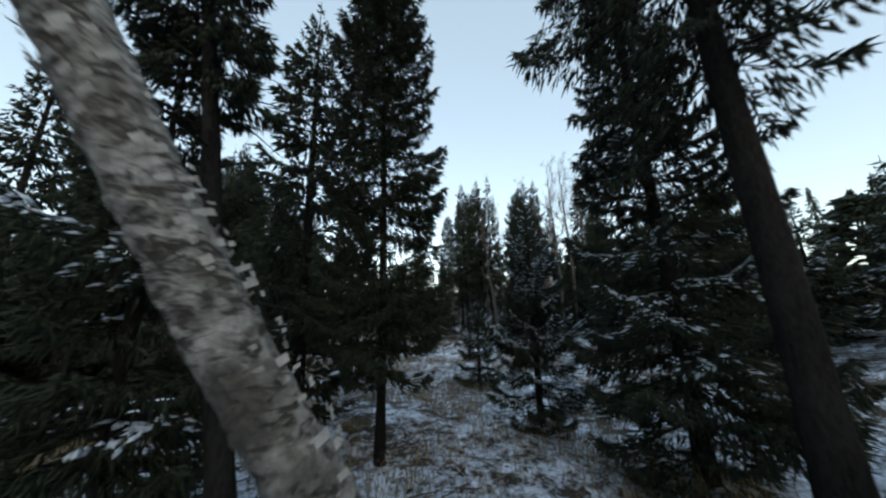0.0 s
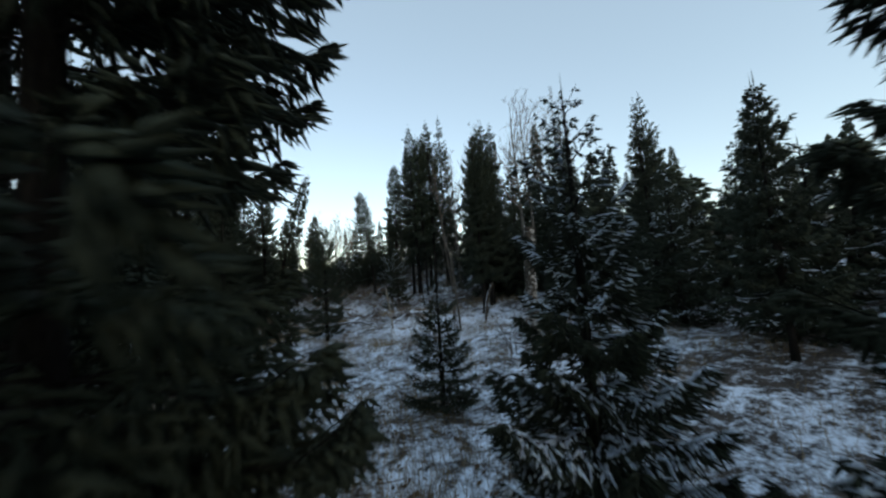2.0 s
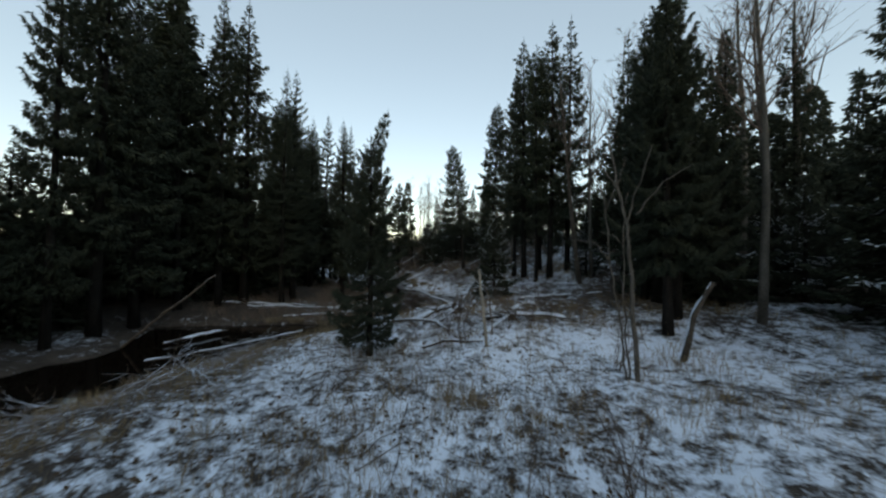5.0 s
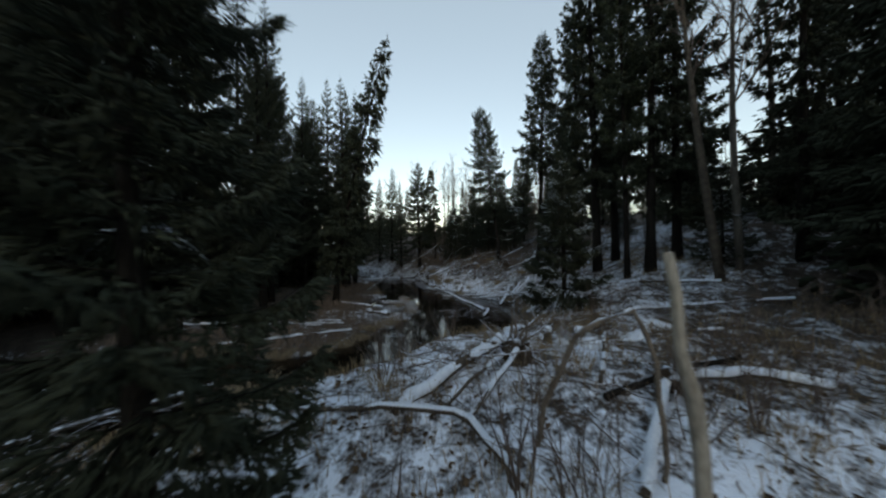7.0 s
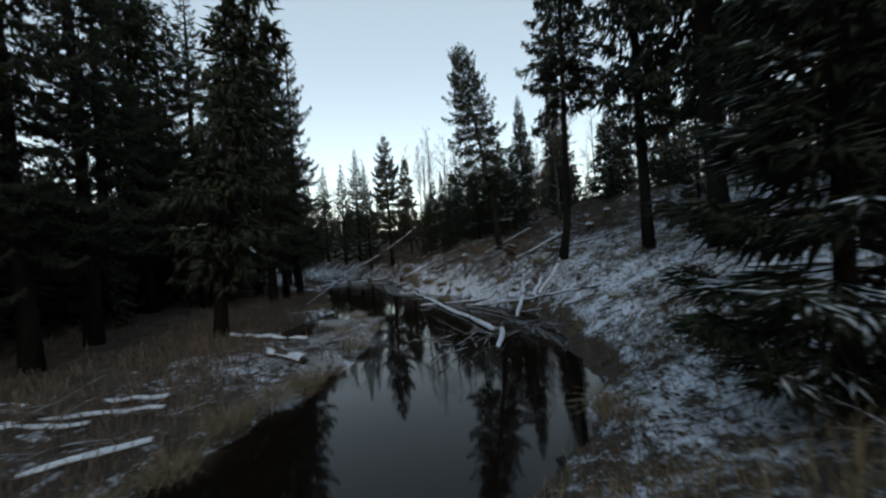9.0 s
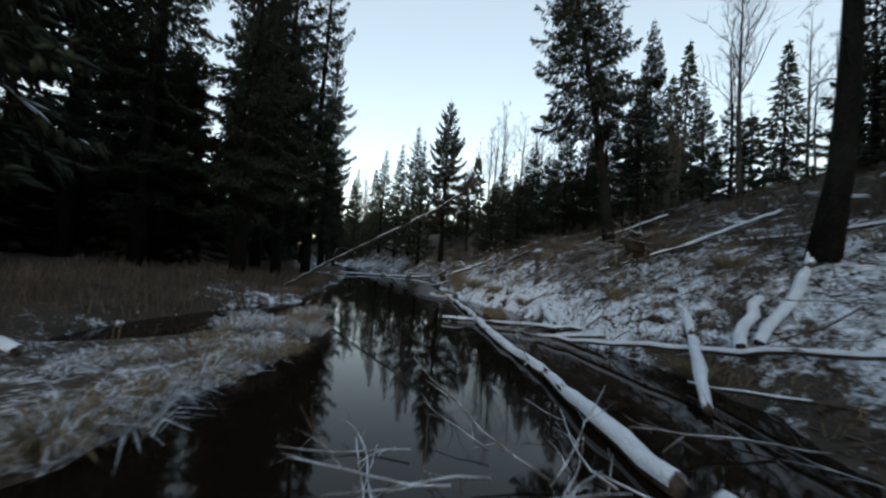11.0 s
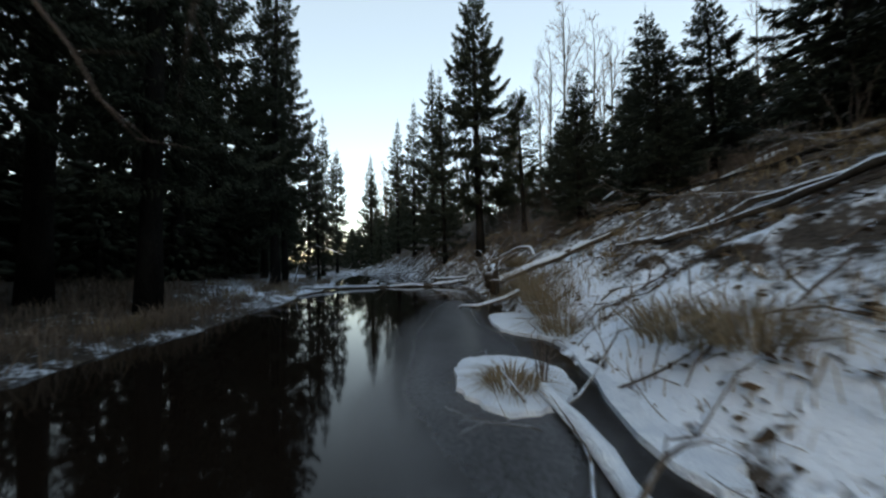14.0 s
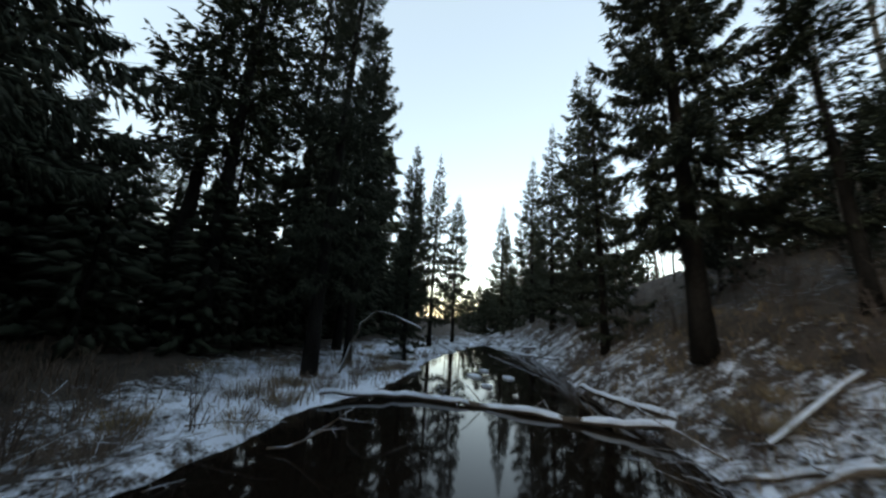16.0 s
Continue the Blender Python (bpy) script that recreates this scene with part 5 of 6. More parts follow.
SNOWY = "heap of crossing snow-dusted sticks and branches"
for i, (x, y, rx, ry, n, high, ang) in enumerate([
        (-6.4, 23.4, 1.6, 1.3, 34, 0.5, 20), (-4.6, 24.8, 1.6, 1.2, 30, 0.5, None), (-3.3, 25.4, 1.2, 1.0, 20, 0.4, None), (-6.6, 27.2, 1.0, 1.6, 26, 0.3, 60),
        (-7.2, 29.6, 0.9, 1.6, 26, 0.3, 60), (-9.0, 35.4, 2.4, 0.9, 30, 0.3, 15), (-11.4, 35.6, 1.6, 0.9, 20, 0.3, 15), (-6.6, 37.4, 0.9, 1.0, 18, 0.25, None),
        (-0.5, 30.2, 1.0, 0.8, 16, 0.4, None), (0.2, 31.2, 0.8, 0.8, 18, 0.5, None), (0.8, 33.4, 1.0, 1.2, 20, 0.3, None), (0.3, 29.3, 1.0, 0.8, 9, 0.2, None), (-2.3, 40.6, 1.0, 0.9, 22, 0.2, None), (-0.6, 41.6, 0.7, 0.8, 16, 0.2, None),
        (-3.1, 44.9, 0.7, 0.5, 16, 0.15, 160), (-5.9, 49.5, 0.6, 0.5, 6, 0.15, 100), (-8.6, 55.8, 0.7, 0.5, 16, 0.45, None), (-9.6, 57.6, 0.7, 0.7, 18, 0.3, None),
        (-17.6, 65.4, 2.2, 1.4, 26, 0.5, 40), (-14.8, 63.8, 1.6, 1.0, 16, 0.4, 40), (0.0, 47.6, 1.2, 0.9, 26, 0.5, 20), (-3.2, 51.8, 1.6, 1.0, 24, 0.4, 20),
        (1.8, 43.4, 1.4, 1.0, 20, 0.3, None), (-5.5, 55.8, 1.2, 1.0, 18, 0.3, 20), (-13.2, 52.6, 0.8, 1.2, 14, 0.2, None), (-5.3, 40.6, 0.5, 1.3, 24, 0.12, 60), (-6.0, 42.4, 0.5, 1.2, 22, 0.12, 60),
        (-10.2, 62.6, 1.6, 1.0, 22, 0.4, None), (-8.6, 60.8, 1.4, 1.0, 20, 0.4, None), (-7.6, 58.8, 1.2, 1.0, 18, 0.4, None), (-11.6, 64.6, 1.6, 1.0, 20, 0.5, None), (2.6, 47.3, 1.2, 1.0, 16, 0.3, None), (3.4, 33.4, 1.6, 1.0, 16, 0.2, None)]):
    brush_pile(x, y, rx, ry, n, high, SNOWY, 300 + i, ang, size=(0.2, 0.5) if rx == 0.5 else (0.45, 1.3))


def root_plate(x, y, z, size, turn, seed, label):
    """The torn-up foot of a fallen tree: an earth disc with roots reaching out."""
    rng = np.random.default_rng(seed)
    ob = tagged(new("root_plate"), label, "root plate")
    ob.matrix_world = pose(x, y, z, 0, 0, turn)
    n, m = 16, 5
    v, f = [(0.12, 0, 0)], []
    for k in range(1, m + 1):
        for a in range(n):
            q = 0.6 * size * k / m * (1 + 0.22 * rng.normal() * (k > 2))
            v.append((0.14 * math.cos(k / m * 1.57) + rng.normal() * 0.03, q * math.cos(a * 6.283 / n), q * math.sin(a * 6.283 / n)))
    f += [(0, 1 + a, 1 + (a + 1) % n) for a in range(n)]
    for k in range(m - 1):
        for a in range(n):
            o = 1 + k * n
            f.append((o + a, o + n + a, o + n + (a + 1) % n, o + (a + 1) % n))
    v = np.array(v)
    back = v.copy()
    back[:, 0] = -0.1 - 0.3 * (v[:, 0])
    f += [tuple(len(v) + i for i in reversed(q)) for q in f[: n + (m - 1) * n]]
    o = 1 + (m - 1) * n
    f += [(o + a, len(v) + o + a, len(v) + o + (a + 1) % n, o + (a + 1) % n) for a in range(n)]
    link_mesh("earth", np.vstack([v, back]), f, EARTH, ob, "dark earth dusted with snow")
    for k in range(22):
        so = Soup()
        a = rng.uniform(0, 6.28)
        p = np.array([0, math.cos(a), math.sin(a)]) * size * 0.4
        d = np.array([rng.uniform(-0.2, 0.5), math.cos(a), math.sin(a)])
        pts = [p]
        for _ in range(6):
            d = d + rng.normal(0, 0.22, 3)
            d /= np.linalg.norm(d)
            pts.append(pts[-1] + d * size * rng.uniform(0.15, 0.38))
        so.tube(pts, np.linspace(0.045, 0.008, 7) * size * 1.4, 6)
        so.mesh("root", STICK, ob)
    return ob




def dead_top(foot, ends, seed, label):
    """The bare top of a fallen tree: boughs that fan out from its foot and branch again."""
    rng = np.random.default_rng(seed)
    ob = tagged(new("fallen_treetop"), label, "fallen treetop")
    ob.location = foot
    for k in range(26):
        a, b = ends[k % len(ends)], ends[(k + 1) % len(ends)]
        w = rng.random()
        end = np.array(a) * (1 - w) + np.array(b) * w - np.array(foot) + rng.normal(0, 0.12, 3)
        lift = rng.uniform(0.05, 0.4)
        t = np.linspace(0, 1, 9)
        pts = end[None] * t[:, None] + np.array([0, 0, 1.0]) * (lift * 4 * t * (1 - t))[:, None] + rng.normal(0, 0.02, (9, 3)) * t[:, None]
        r = rng.uniform(0.012, 0.03)
        so = Soup()
        so.tube(pts, np.linspace(r, r * 0.25, 9), 5)
        for _ in range(7):
            i = rng.integers(2, 8)
            d = end / np.linalg.norm(end) + rng.normal(0, 0.55, 3)
            q = pts[i] + d * rng.uniform(0.15, 0.45)
            so.tube([pts[i], (pts[i] + q) / 2 + rng.normal(0, 0.02, 3), q], [r * 0.4, r * 0.3, 0.002], 3, closed=False)
        so.mesh("branch", STICK, ob)
    return ob


dead_top((-0.75, 48.0, 1.85), [(-2.6, 49.0, 1.75), (-3.1, 48.4, 0.85), (-2.6, 47.6, 0.7), (-2.05, 46.95, 0.6)], 1, "bare top of a fallen tree lying down the slope")
EARTH = dusted(material("torn_earth", (0.02, 0.015, 0.011), (0.07, 0.052, 0.038), 6, 0.95, 0.9, 30), 0.5, 0.9, 0.3)
root_plate(-0.2, 30.75, 1.42, 0.4, 60, 1, "root plate of a fallen tree, dark earth under snow")
root_plate(-7.8, 53.68, 0.5, 0.42, 188, 2, "root plate of a fallen tree at the water's edge")
root_plate(-0.75, 47.6, 2.0, 0.4, 70, 3, "upturned roots on the snowy slope")
root_plate(1.55, 30.2, 1.4, 0.28, 200, 4, "small torn root plate under snow")


def stump(x, y, r, h, seed, label):
    rng = np.random.default_rng(seed)
    ob = tagged(new("stump"), label, "tree stump")
    ob.location = (x, y, ground(x, y) - 0.08)
    so = Soup()
    z = np.linspace(0, h, 5)
    so.tube(np.stack([0 * z, 0 * z, z], -1), r * np.array([1.5, 1.15, 1.02, 1.0, 0.98]), 12, 0.14, rng)
    so.mesh("wood", DEADWOOD, ob)
    cap = Soup()
    cap.tube([(0, 0, h - 0.01), (0, 0, h + 0.03), (0, 0, h + 0.06), (0, 0, h + 0.075)], [r * 1.02, r * 1.05, r * 0.85, r * 0.4], 12, 0.1, rng)
    cap.mesh("snow", SNOW, ob, "cap of snow")
    return ob


stump(2.44, 46.84, 0.16, 0.38, 1, "low tree stump on the slope with a cap of snow")
stump(3.4, 47.6, 0.13, 0.34, 2, "low tree stump on the slope with a cap of snow")
stump(0.9, 32.1, 0.09, 0.3, 3, "old stump capped with snow by the bend")
stump(0.33, 31.82, 0.07, 0.3, 4, "thin broken stump with a round cap of snow")


def snow_mound(x, y, rx, ry, h, seed):
    """A soft heap of snow over something buried."""
    rng = np.random.default_rng(seed)
    m, rings = 22, 7
    rim = 1 + 0.15 * np.sin(2 * np.linspace(0, 6.283, m) + seed) + rng.normal(0, 0.05, m)
    v, f = [(x, y, relief(x, y) + h)], []
    for q in range(1, rings + 1):
        for k in range(m):
            a, r = 6.2832 * k / m, q / rings * rim[k]
            px, py = x + rx * r * math.cos(a), y + ry * r * math.sin(a)
            v.append((px, py, relief(px, py) - 0.02 + (h + 0.02) * max(0, 1 - (q / rings) ** 2.2) + rng.normal(0, 0.006)))
    for k in range(m):
        f.append((0, 1 + k, 1 + (k + 1) % m))
        for q in range(rings - 1):
            a, b = 1 + q * m, 1 + (q + 1) * m
            f.append((a + k, b + k, b + (k + 1) % m, a + (k + 1) % m))
    return tagged(link_mesh("snow_mound", v, f, SNOW), "rounded mound of snow over buried branches", "snow mound")


for i, (x, y, rx, ry, h) in enumerate([(1.01, 31.83, 0.33, 0.22, 0.17), (-0.1, 31.6, 0.26, 0.16, 0.12), (1.9, 32.45, 0.3, 0.2, 0.12), (0.62, 31.75, 0.2, 0.13, 0.12), (0.15, 32.3, 0.22, 0.16, 0.14), (2.6, 33.4, 0.35, 0.2, 0.12)]):
    snow_mound(x, y, rx, ry, h, 60 + i)

# ---- shrubs, grass and sedge


def shrub(x, y, stems, h, seed, label="clump of thin bare shrub stems standing in snow"):
    rng = np.random.default_rng(seed)
    ob = tagged(new("shrub"), label, "shrub", "bare shrubs")
    ob.location = (x, y, max(ground(x, y), 0) - 0.04)
    for _ in range(stems):
        so = Soup()
        a, q = rng.uniform(0, 6.28), rng.uniform(0, 0.12)
        d = np.array([math.cos(a) * 0.35 * rng.random(), math.sin(a) * 0.35 * rng.random(), 1.0])
        L = h * rng.uniform(0.55, 1.1)
        pts = [np.array([q * math.cos(a), q * math.sin(a), 0])]
        for _ in range(5):
            d = d + rng.normal(0, 0.1, 3)
            d /= np.linalg.norm(d)
            pts.append(pts[-1] + d * L / 5)
        so.tube(pts, np.linspace(0.009, 0.003, 6), 4, closed=False)
        for p in pts[2:]:
            for _ in range(2):
                e = d + rng.normal(0, 0.55, 3)
                e /= np.linalg.norm(e)
                t = p + e * L * rng.uniform(0.12, 0.3)
                so.tube([p, (p + t) / 2 + rng.normal(0, 0.01, 3), t], [0.004, 0.003, 0.0015], 3, closed=False)
        so.mesh("stem", TWIG, ob)
    return ob


for i, (x, y, n, h) in enumerate([
        (4.2, 21.0, 9, 1.5), (0.2, 27.9, 9, 1.1), (1.4, 29.4, 10, 1.2), (2.8, 31.5, 9, 1.3), (2.1, 29.7, 8, 1.4), (2.7, 29.9, 8, 1.3), (-0.2, 28.4, 9, 1.0), (-1.9, 29.9, 9, 0.9), (-2.0, 31.0, 10, 0.8),
        (-2.4, 32.0, 10, 0.8), (-2.9, 32.2, 9, 0.8), (-1.6, 32.6, 10, 0.8), (1.2, 32.0, 8, 1.2), (3.6, 27.2, 8, 1.2), (2.2, 23.0, 6, 1.3), (5.4, 22.8, 8, 1.4), (1.2, 22.2, 5, 1.0), (-1.2, 20.2, 5, 0.9), (-2.6, 21.6, 5, 0.8),
        (0.3, 17.6, 5, 0.8), (-2.8, 18.4, 5, 0.9), (4.4, 17.6, 7, 1.2), (5.6, 19.0, 8, 1.3), (-4.0, 29.2, 8, 0.9), (3.8, 30.2, 9, 1.3), (4.8, 31.6, 9, 1.4), (-6.2, 50.0, 5, 0.5), (-3.0, 48.9, 6, 0.8),
        (-2.0, 47.9, 6, 0.8), (-4.6, 52.0, 7, 0.8), (-7.0, 56.4, 8, 0.9), (-8.6, 58.6, 8, 0.9), (-9.6, 60.8, 8, 0.9), (-11.2, 61.4, 8, 1.0), (-12.6, 61.8, 9, 1.0), (-15.7, 55.8, 7, 0.9), (-13.6, 51.6, 8, 0.8), (-11.2, 47.6, 7, 0.8), (-9.9, 43.9, 8, 0.9),
        (-4.9, 39.4, 6, 0.6), (2.9, 45.9, 6, 0.9), (1.6, 48.4, 6, 0.9), (-0.2, 49.6, 6, 0.9), (-13.8, 53.0, 6, 0.7), (-12.9, 61.2, 9, 1.2), (-14.4, 62.6, 9, 1.2), (-9.5, 57.9, 6, 0.7)]):
    shrub(x, y, n, h, 500 + i)


def blades(name, spots, heights, lean, mat, label, category, seed, width=0.006, parent=None):
    """Many bent grass blades as one mesh; spots are x, y, z rows."""
    rng = np.random.default_rng(seed)
    p = np.asarray(spots, float)
    n = len(p)
    h = np.asarray(heights, float)[:, None]
    a = rng.uniform(0, 6.283, n)
    out = np.stack([np.cos(a), np.sin(a), 0 * a], -1)
    b = rng.uniform(0, 6.283, n)
    side = np.stack([np.cos(b), np.sin(b), 0 * b], -1) * width * rng.uniform(0.6, 1.4, n)[:, None]
    l = rng.uniform(0.2, 1.0, n)[:, None] * lean
    mid = p + out * h * l * 0.32 + np.array([0, 0, 1.0]) * h * (0.62 - 0.08 * l)
    tip = p + out * h * l + np.array([0, 0, 1.0]) * h * (1 - 0.45 * l)
    v = np.stack([p - side, p + side, mid - side * 0.8, mid + side * 0.8, tip], 1).reshape(-1, 3)
    f = np.array([[0, 1, 3], [0, 3, 2], [2, 3, 4]])
    f = (np.arange(n)[:, None, None] * 5 + f[None]).reshape(-1, 3)
    ob = link_mesh(name, v, f, mat, parent, "", False)
    return tagged(ob, label, category, kind="stuff") if parent is None else ob


def meadow(n, x0, x1, y0, y1, keep, seed, tall):
    rng = random.Random(seed)
    spots, heights = [], []
    while len(spots) < n:
        x, y = rng.uniform(x0, x1), rng.uniform(y0, y1)
        k = keep(x, y) + 0.9 * noise.noise((x * 0.5, y * 0.5, 7)) + 0.7 * noise.noise((x * 1.9, y * 1.9, 2))
        if k > rng.random():
            spots.append((x, y, relief(x, y) - 0.02))
            heights.append(tall * rng.uniform(0.4, 1.2) * (0.7 + 0.6 * max(0, k)))
    return spots, heights


def on_right(x, y):
    d = x - along(RIGHT, y)
    return -9 if d < 0.05 else 0.42 - 0.25 * ease(d, 9, 14) - 0.35 * ease(d, 3, 5.5) * ease(y, 43, 46)


def on_left(x, y):
    d = along(LEFT, y) - x
    return -9 if d < 0.02 or relief(x, y) < 0.02 or (d < 1.8 and 38 < y < 44) else 0.62 - 0.5 * ease(d, 3, 7) - 0.5 * ease(y, 50, 53)


s, h = meadow(34000, -7.5, 9, 11, 35, on_right, 1, 0.30)
blades("meadow_grass", s, h, 0.7, GRASS, "thin frosted brown grass poking through the snow", "grass", 1, 0.0042)
s, h = meadow(22000, -16, 6, 35, 66, on_right, 2, 0.22)
blades("bank_grass", s, h, 0.8, GRASS, "thin dry grass and stalks on the snowy slope", "grass", 2, 0.0042)
s, h = meadow(20000, -20, -4.5, 33, 62, on_left, 3, 0.34)
blades("marsh_grass", s, h, 0.8, REED, "dense brown marsh grass along the low bank", "grass", 3, 0.007)


def litter(name, n, x0, x1, y0, y1, label, seed):
    """Fallen leaves, bark scraps and broken twigs lying on the snow."""
    rng = np.random.default_rng(seed)
    v, f = [], []
    while len(v) < 4 * n:
        x, y = rng.uniform(x0, x1), rng.uniform(y0, y1)
        d = x - along(RIGHT, y)
        if d < 0.06 or d > 11 or rng.random() < 0.35 + 0.9 * noise.noise((x * 0.8, y * 0.8, 5)):
            continue
        a, L = rng.uniform(0, 6.283), rng.uniform(0.018, 0.055)
        w = L * (0.12 if rng.random() < 0.25 else rng.uniform(0.4, 0.8))
        L = L * 3 if w < 0.2 * L else L
        c, e = np.array([math.cos(a), math.sin(a), rng.uniform(-0.5, 0.5)]) * L, np.array([-math.sin(a), math.cos(a), rng.uniform(-0.5, 0.5)]) * w
        p = np.array([x, y, relief(x, y) + 0.012])
        k = len(v)
        v += [p - c, p - e, p + c, p + e]
        f.append((k, k + 1, k + 2, k + 3))
    return tagged(link_mesh(name, v, np.array(f), LITTER, None, "", False), label, "leaf litter", kind="stuff")


LITTER = material("brown_leaf_litter", (0.022, 0.015, 0.01), (0.12, 0.08, 0.05), 2, 0.9, 0.2, 40, 0.9)
litter("leaf_litter", 30000, -12, 7, 36, 60, "brown leaves and twig scraps scattered over the snowy slope", 1)
litter("leaf_litter", 14000, -6, 7, 12, 36, "brown leaves and stalks scattered over the snowy meadow", 2)


def tussock(x, y, r, h, n, seed, label="clump of long golden-brown sedge hanging over the bank", mat=None):
    rng = np.random.default_rng(seed)
    a, q = rng.uniform(0, 6.28, n), r * np.sqrt(rng.random(n)) * 0.6
    ob = tagged(new("sedge_tussock"), label, "sedge tussock", "sedge tussocks")
    ob.location = (x, y, max(relief(x, y), 0) - 0.02)
    p = np.stack([q * np.cos(a), q * np.sin(a), 0 * a], -1)
    g = blades("foliage", p, h * rng.uniform(0.5, 1.15, n), 1.75, mat or SEDGE, "", "", seed, 0.0036, ob)
    tagged(g, kind="stuff")
    return ob


for i, (x, y, r, h) in enumerate([(-7.05, 53.7, 0.5, 0.75), (-6.75, 53.0, 0.45, 0.7), (-6.45, 52.3, 0.45, 0.65), (-6.2, 51.7, 0.4, 0.6), (-5.25, 50.3, 0.45, 0.5), (-5.0, 49.9, 0.4, 0.5), (-4.2, 48.9, 0.35, 0.35), (-3.2, 47.9, 0.35, 0.35), (-3.9, 47.2, 0.3, 0.3), (-3.7, 46.6, 0.25, 0.25),
        (-7.9, 54.7, 0.35, 0.6), (-6.35, 49.85, 0.25, 0.3), (-5.7, 34.3, 0.4, 0.4), (-5.4, 35.0, 0.4, 0.4), (-5.25, 35.8, 0.4, 0.35), (-5.2, 36.6, 0.4, 0.4), (-5.1, 37.4, 0.35, 0.35), (-5.0, 38.2, 0.4, 0.35), (-6.6, 33.7, 0.45, 0.45), (-7.8, 33.4, 0.45, 0.45), (-8.8, 33.2, 0.45, 0.45), (-4.9, 40.0, 0.35, 0.3), (-5.3, 41.6, 0.35, 0.3), (-5.9, 43.0, 0.4, 0.3), (-1.2, 46.3, 0.4, 0.45), (0.2, 45.4, 0.35, 0.4), (-0.7, 43.9, 0.3, 0.35), (-8.0, 56.2, 0.4, 0.6), (-9.5, 58.2, 0.4, 0.5), (-0.2, 36.9, 0.35, 0.4), (-2.2, 34.2, 0.4, 0.4), (-6.9, 20.2, 0.5, 0.5), (-7.0, 21.2, 0.5, 0.55), (-6.4, 19.4, 0.5, 0.5),
        (-3.6, 29.6, 0.5, 0.55), (-4.4, 30.2, 0.5, 0.55), (-3.0, 28.6, 0.5, 0.5)]):
    tussock(x, y, r, h * 0.85, 420, 700 + i)


rng = random.Random(17)
for i in range(64):
    y = rng.uniform(14, 33) if i % 2 else rng.uniform(39, 60)
    x = along(RIGHT, y) + rng.uniform(0.6, 9 if i % 2 else 7)
    tussock(x, y, 0.3, rng.uniform(0.16, 0.34), 110, 900 + i, "small tuft of frosted brown grass in the snow", GRASS)


def twigs(name, n, x0, x1, y0, y1, label, seed):
    """Thin fallen twigs lying about on the snow."""
    rng = np.random.default_rng(seed)
    so = Soup()
    k = 0
    while k < n:
        x, y = rng.uniform(x0, x1), rng.uniform(y0, y1)
        d = x - along(RIGHT, y)
        if d < 0.1 or d > 9 or rng.random() < 0.3 + 0.9 * noise.noise((x * 0.4, y * 0.4, 9)):
            continue
        k += 1
        a, L, r = rng.uniform(0, 6.283), rng.uniform(0.15, 0.9), rng.uniform(0.003, 0.01)
        pts = []
        for q in (-0.5, -0.15, 0.2, 0.5):
            px, py = x + math.cos(a) * L * q + rng.normal() * 0.03 * L, y + math.sin(a) * L * q + rng.normal() * 0.03 * L
            pts.append((px, py, max(relief(px, py), 0) + 0.015 + 0.05 * rng.random() * L))
        so.tube(pts, [r, r, r * 0.8, r * 0.4], 4, closed=False)
    return tagged(so.mesh(name, TWIG), label, "fallen twigs", kind="stuff")


twigs("fallen_twigs", 1500, -12, 7, 38, 60, "thin dark twigs scattered over the snowy slope", 1)
twigs("fallen_twigs", 900, -6, 7, 12, 37, "thin dark twigs scattered over the snowy meadow", 2)


# ---- ice along the inner bank


def sheet(name, outline, z, thick, mat, label, category, seed):
    """A thin slab with an uneven rim."""
    rng = random.Random(seed)
    pts = []
    n = len(outline)
    for k in range(n):
        a, b, c, d = (np.array(outline[(k + i) % n]) for i in (-1, 0, 1, 2))
        for q in range(8):
            t = q / 8
            p = 0.5 * (2 * b + (c - a) * t + (2 * a - 5 * b + 4 * c - d) * t * t + (3 * b - a - 3 * c + d) * t ** 3)
            pts.append((p[0] + rng.gauss(0, 0.014), p[1] + rng.gauss(0, 0.014)))
    m = len(pts)
    cx, cy = sum(p[0] for p in pts) / m, sum(p[1] for p in pts) / m
    v = [(x, y, z - 0.03) for x, y in pts] + [(x * 0.985 + cx * 0.015, y * 0.985 + cy * 0.015, z + thick) for x, y in pts]
    f = [(k, (k + 1) % m, m + (k + 1) % m, m + k) for k in range(m)] + [tuple(range(m, 2 * m))]
    return tagged(link_mesh(name, v, f, mat, None, "", False), label, category, kind="structure")


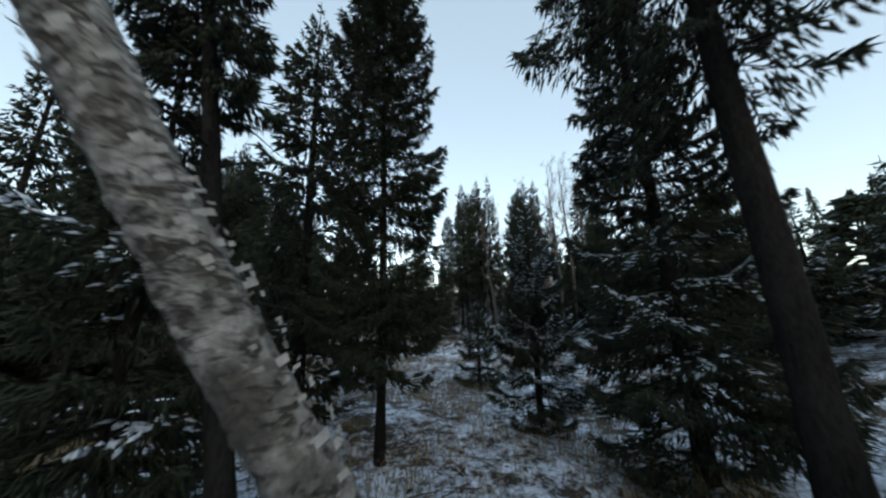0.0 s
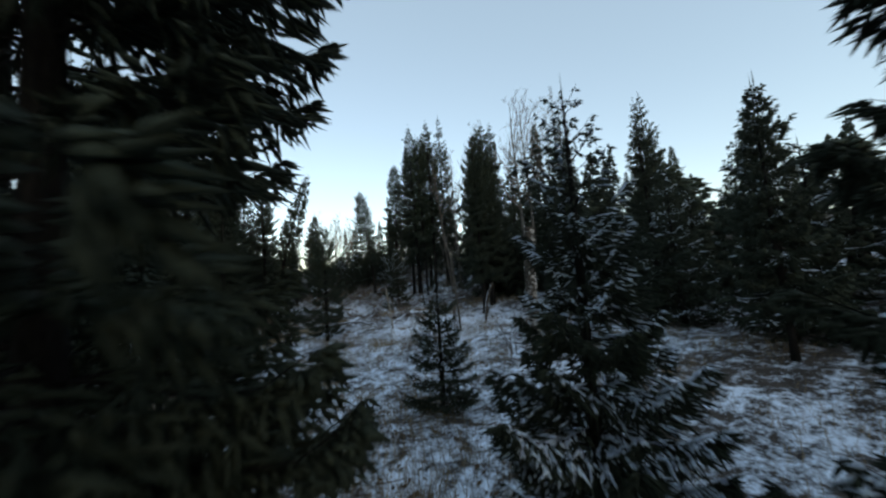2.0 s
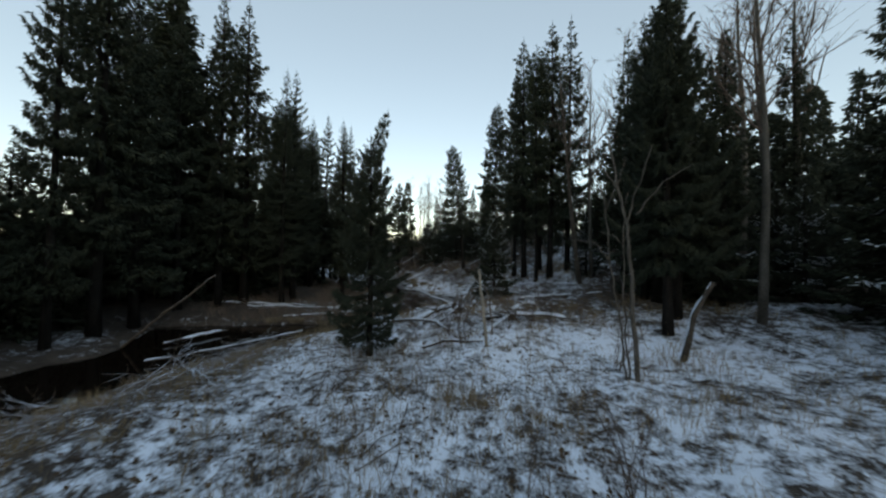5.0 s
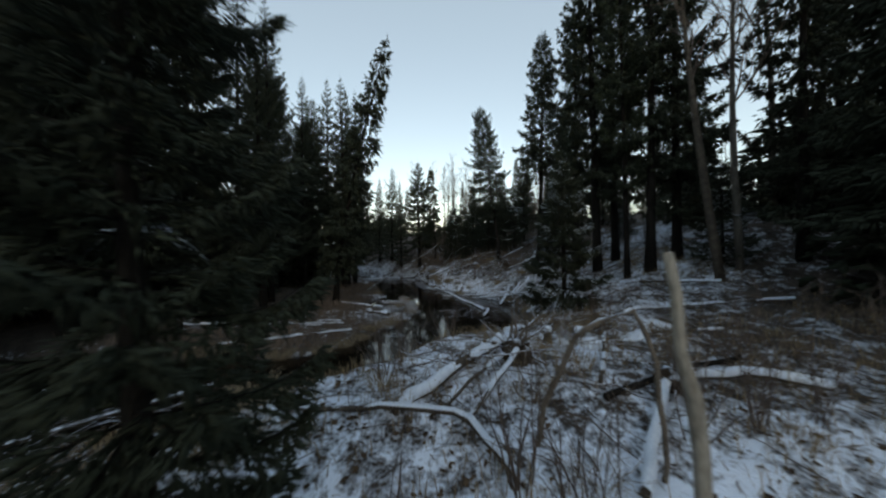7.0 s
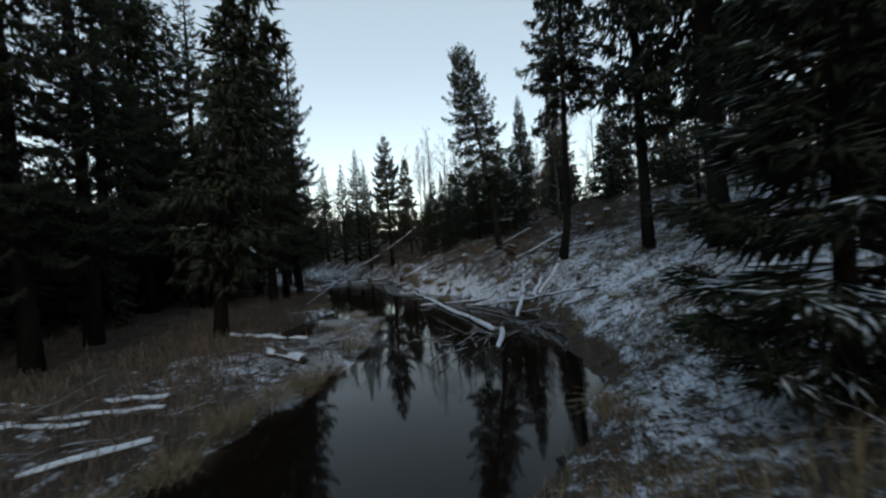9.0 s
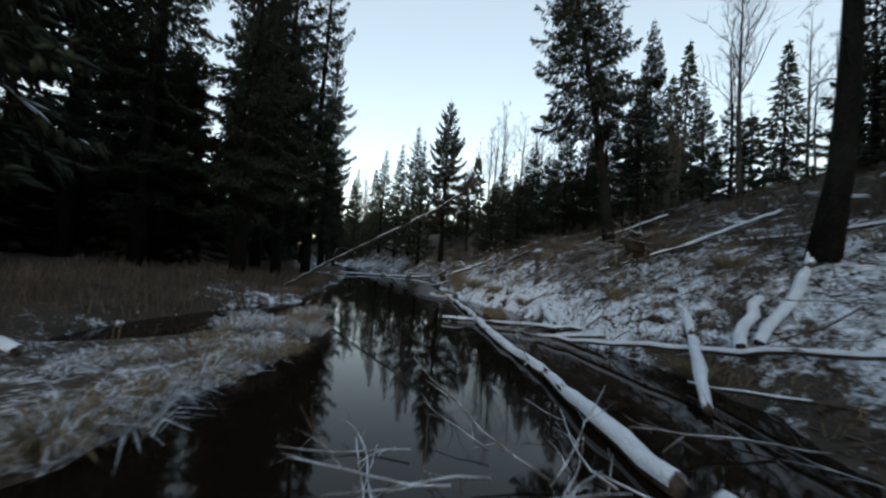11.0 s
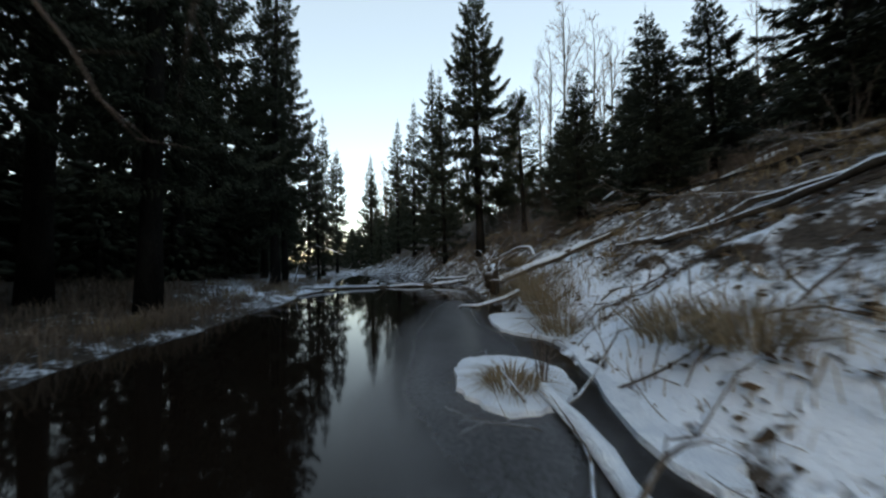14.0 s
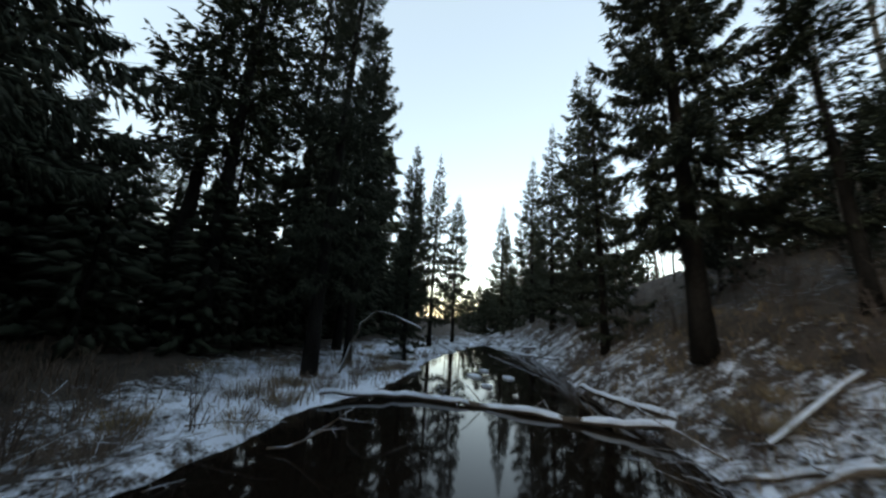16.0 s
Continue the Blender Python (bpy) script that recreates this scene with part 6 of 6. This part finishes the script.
def ice_sheet(outline, z, label):
    """A skin of ice as a fine grid that knows how far each point lies inside its rim."""
    xs = [p[0] for p in outline]
    ys = [p[1] for p in outline]
    gx, gy = np.arange(min(xs) - 0.3, max(xs) + 0.3, 0.12), np.arange(min(ys) - 0.3, max(ys) + 0.3, 0.12)
    v, inside = [], []
    n = len(outline)
    for y in gy:
        for x in gx:
            odd, near = False, 9.0
            for k in range(n):
                (ax, ay), (bx, by) = outline[k], outline[(k + 1) % n]
                if (ay > y) != (by > y) and x < ax + (bx - ax) * (y - ay) / (by - ay):
                    odd = not odd
                s = min(max(((x - ax) * (bx - ax) + (y - ay) * (by - ay)) / ((bx - ax) ** 2 + (by - ay) ** 2), 0), 1)
                near = min(near, math.hypot(x - ax - s * (bx - ax), y - ay - s * (by - ay)))
            v.append((x, y, z))
            inside.append(min(1, near / 0.7) if odd else -0.5 * min(1, near / 0.2))
    nx = len(gx)
    i = np.arange(len(gy) - 1)[:, None] * nx
    j = np.arange(nx - 1)[None]
    f = np.stack([i + j, i + j + 1, i + nx + j + 1, i + nx + j], -1).reshape(-1, 4)
    inside = np.array(inside)
    f = f[inside[f].max(1) > -0.2]
    ob = link_mesh("ice", v, f, ICE)
    ob.data.attributes.new("inside", "FLOAT", "POINT").data.foreach_set("value", inside)
    return tagged(ob, label, "ice", kind="structure")


ice_sheet([(-7.45, 49.2), (-8.2, 50.6), (-8.9, 52.2), (-9.6, 54.4), (-8.7, 55.1), (-8.0, 53.9), (-7.1, 52.4), (-6.3, 51.4), (-5.3, 49.3), (-5.3, 48.0), (-6.4, 48.2)], 0.005, "skin of thin grey ice along the bank")
sheet("snow_floe", [(-6.93, 50.1), (-6.83, 50.45), (-6.35, 50.55), (-6.0, 50.25), (-5.95, 49.8), (-6.2, 49.45), (-6.65, 49.6)], 0.008, 0.03, SNOW, "small snow-covered floe frozen into the ice", "ice", 2)
sheet("snow_floe", [(-7.5, 52.7), (-7.05, 53.1), (-6.6, 52.5), (-6.3, 51.8), (-5.9, 51.0), (-5.2, 49.4), (-5.5, 49.3), (-6.2, 51.2), (-7.0, 51.7)], 0.008, 0.035, SNOW, "rim of snow-covered ice along the bank", "ice", 3)
for i, (x, y, r) in enumerate([(-15.8, 59.6, 0.22), (-15.2, 60.4, 0.18), (-16.4, 60.6, 0.16), (-14.6, 58.9, 0.14)]):
    sheet("snow_floe", [(x + r * math.cos(a), y + 0.7 * r * math.sin(a)) for a in (0, 1, 2, 3, 4, 5, 5.8)], 0.004, 0.05, SNOW, "snow-capped hummock standing in the stream", "ice", 10 + i)


def bare_earth(x, y, rx, ry, turn, seed):
    """A low ragged patch of earth lying over the slope."""
    rng = np.random.default_rng(seed)
    m, rings = 30, 5
    rim = 1 + 0.22 * np.sin(3 * np.linspace(0, 6.283, m) + seed) + rng.normal(0, 0.13, m)
    v, f = [(x, y, relief(x, y) + 0.035)], []
    for q in range(1, rings + 1):
        for k in range(m):
            a, r = 6.2832 * k / m, q / rings * rim[k]
            u, w = rx * r * math.cos(a), ry * r * math.sin(a)
            px, py = x + u * math.cos(turn) - w * math.sin(turn), y + u * math.sin(turn) + w * math.cos(turn)
            v.append((px, py, relief(px, py) + (0.022 + rng.normal(0, 0.008) if q < rings else -0.03)))
    for k in range(m):
        f.append((0, 1 + k, 1 + (k + 1) % m))
        for q in range(rings - 1):
            a, b = 1 + q * m, 1 + (q + 1) * m
            f.append((a + k, b + k, b + (k + 1) % m, a + (k + 1) % m))
    return tagged(link_mesh("bare_earth", v, f, EARTH), "patch of bare dark earth showing through the snow", "earth patch", kind="structure")


for i, (x, y, rx, ry) in enumerate([(-4.34, 48.66, 0.2, 0.1), (-3.7, 48.55, 0.22, 0.12), (-4.2, 48.98, 0.16, 0.07), (-4.5, 49.12, 0.12, 0.06), (-3.85, 48.3, 0.14, 0.06), (-4.1, 50.3, 0.3, 0.12), (-4.7, 50.9, 0.3, 0.14), (-3.2, 49.2, 0.3, 0.13),
        (-5.2, 52.0, 0.35, 0.16), (-4.2, 51.9, 0.4, 0.16), (-5.9, 53.6, 0.4, 0.18), (-6.6, 54.9, 0.35, 0.2), (-2.3, 47.6, 0.3, 0.12), (-2.9, 46.9, 0.25, 0.12), (-1.6, 46.6, 0.3, 0.14), (-0.9, 45.0, 0.3, 0.12), (-7.6, 56.3, 0.4, 0.2), (-3.3, 50.9, 0.4, 0.18), (0.5, 31.38, 0.3, 0.15), (0.85, 31.2, 0.4, 0.16), (1.62, 35.1, 0.6, 0.22), (0.95, 34.7, 0.5, 0.2), (2.08, 34.1, 0.5, 0.2), (1.45, 31.5, 0.3, 0.14), (1.2, 32.6, 0.35, 0.14)]):
    bare_earth(x, y, rx, ry, 2.2 + 0.4 * math.sin(i * 2.3), 40 + i)
rng = random.Random(31)
for i in range(34):
    y = rng.uniform(45.5, 58)
    tussock(along(LEFT, y) - rng.uniform(0.25, 1.7), y, 0.35, rng.uniform(0.2, 0.42), 170, 1200 + i, "tuft of dead brown grass on the low bank", REED if i % 3 else GRASS)
for i in range(40):
    y = rng.uniform(45.5, 57)
    x = along(RIGHT, y) + rng.uniform(0.5, 4.5)
    tussock(x, y, 0.16, rng.uniform(0.1, 0.22), 70, 1300 + i, "small tuft of frosted brown grass in the snow", GRASS)
for i in range(46):
    y = rng.uniform(44.5, 60)
    x = along(RIGHT, y) + rng.uniform(2.4, 7)
    tussock(x, y, 0.5, rng.uniform(0.2, 0.45), 190, 1400 + i, "low grey-brown brush poking through the snow of the slope", REED if i % 3 else TWIG)

rng = random.Random(77)
for i in range(30):
    y = rng.uniform(38.6, 43.6)
    tussock(along(LEFT, y) - rng.uniform(0.1, 1.5), y, 0.45, rng.uniform(0.12, 0.22), 150, 1500 + i, "flattened frosted grass tuft on the low spit", GRASS if i % 3 == 0 else FROSTED)
for i in range(26):
    y = rng.uniform(53, 60)
    tussock(along(LEFT, y) - rng.uniform(0.2, 3.5), y, 0.4, rng.uniform(0.2, 0.4), 130, 1550 + i, "frosted grass tuft beside the stream", FROSTED if i % 2 else GRASS)
for i in range(44):
    y = rng.uniform(37.2, 44.4)
    tussock(along(LEFT, y) - rng.uniform(-0.02, 0.3), y, 0.3, rng.uniform(0.16, 0.3), 120, 1600 + i, "frosted grass hanging over the edge of the spit", GRASS if i % 2 else FROSTED)
for i in range(36):
    y = rng.uniform(44.5, 60)
    shrub(along(RIGHT, y) + rng.uniform(2.6, 7), y, 5, rng.uniform(0.5, 1.0), 1800 + i, "dark bare shrub stems on the upper slope")
for i in range(40):
    y = rng.uniform(57.5, 66)
    shrub(along(RIGHT, y) + rng.uniform(2.2, 7.5), y, 6, rng.uniform(0.6, 1.5), 1900 + i, "tangle of dark bare shrub stems under the spruces")
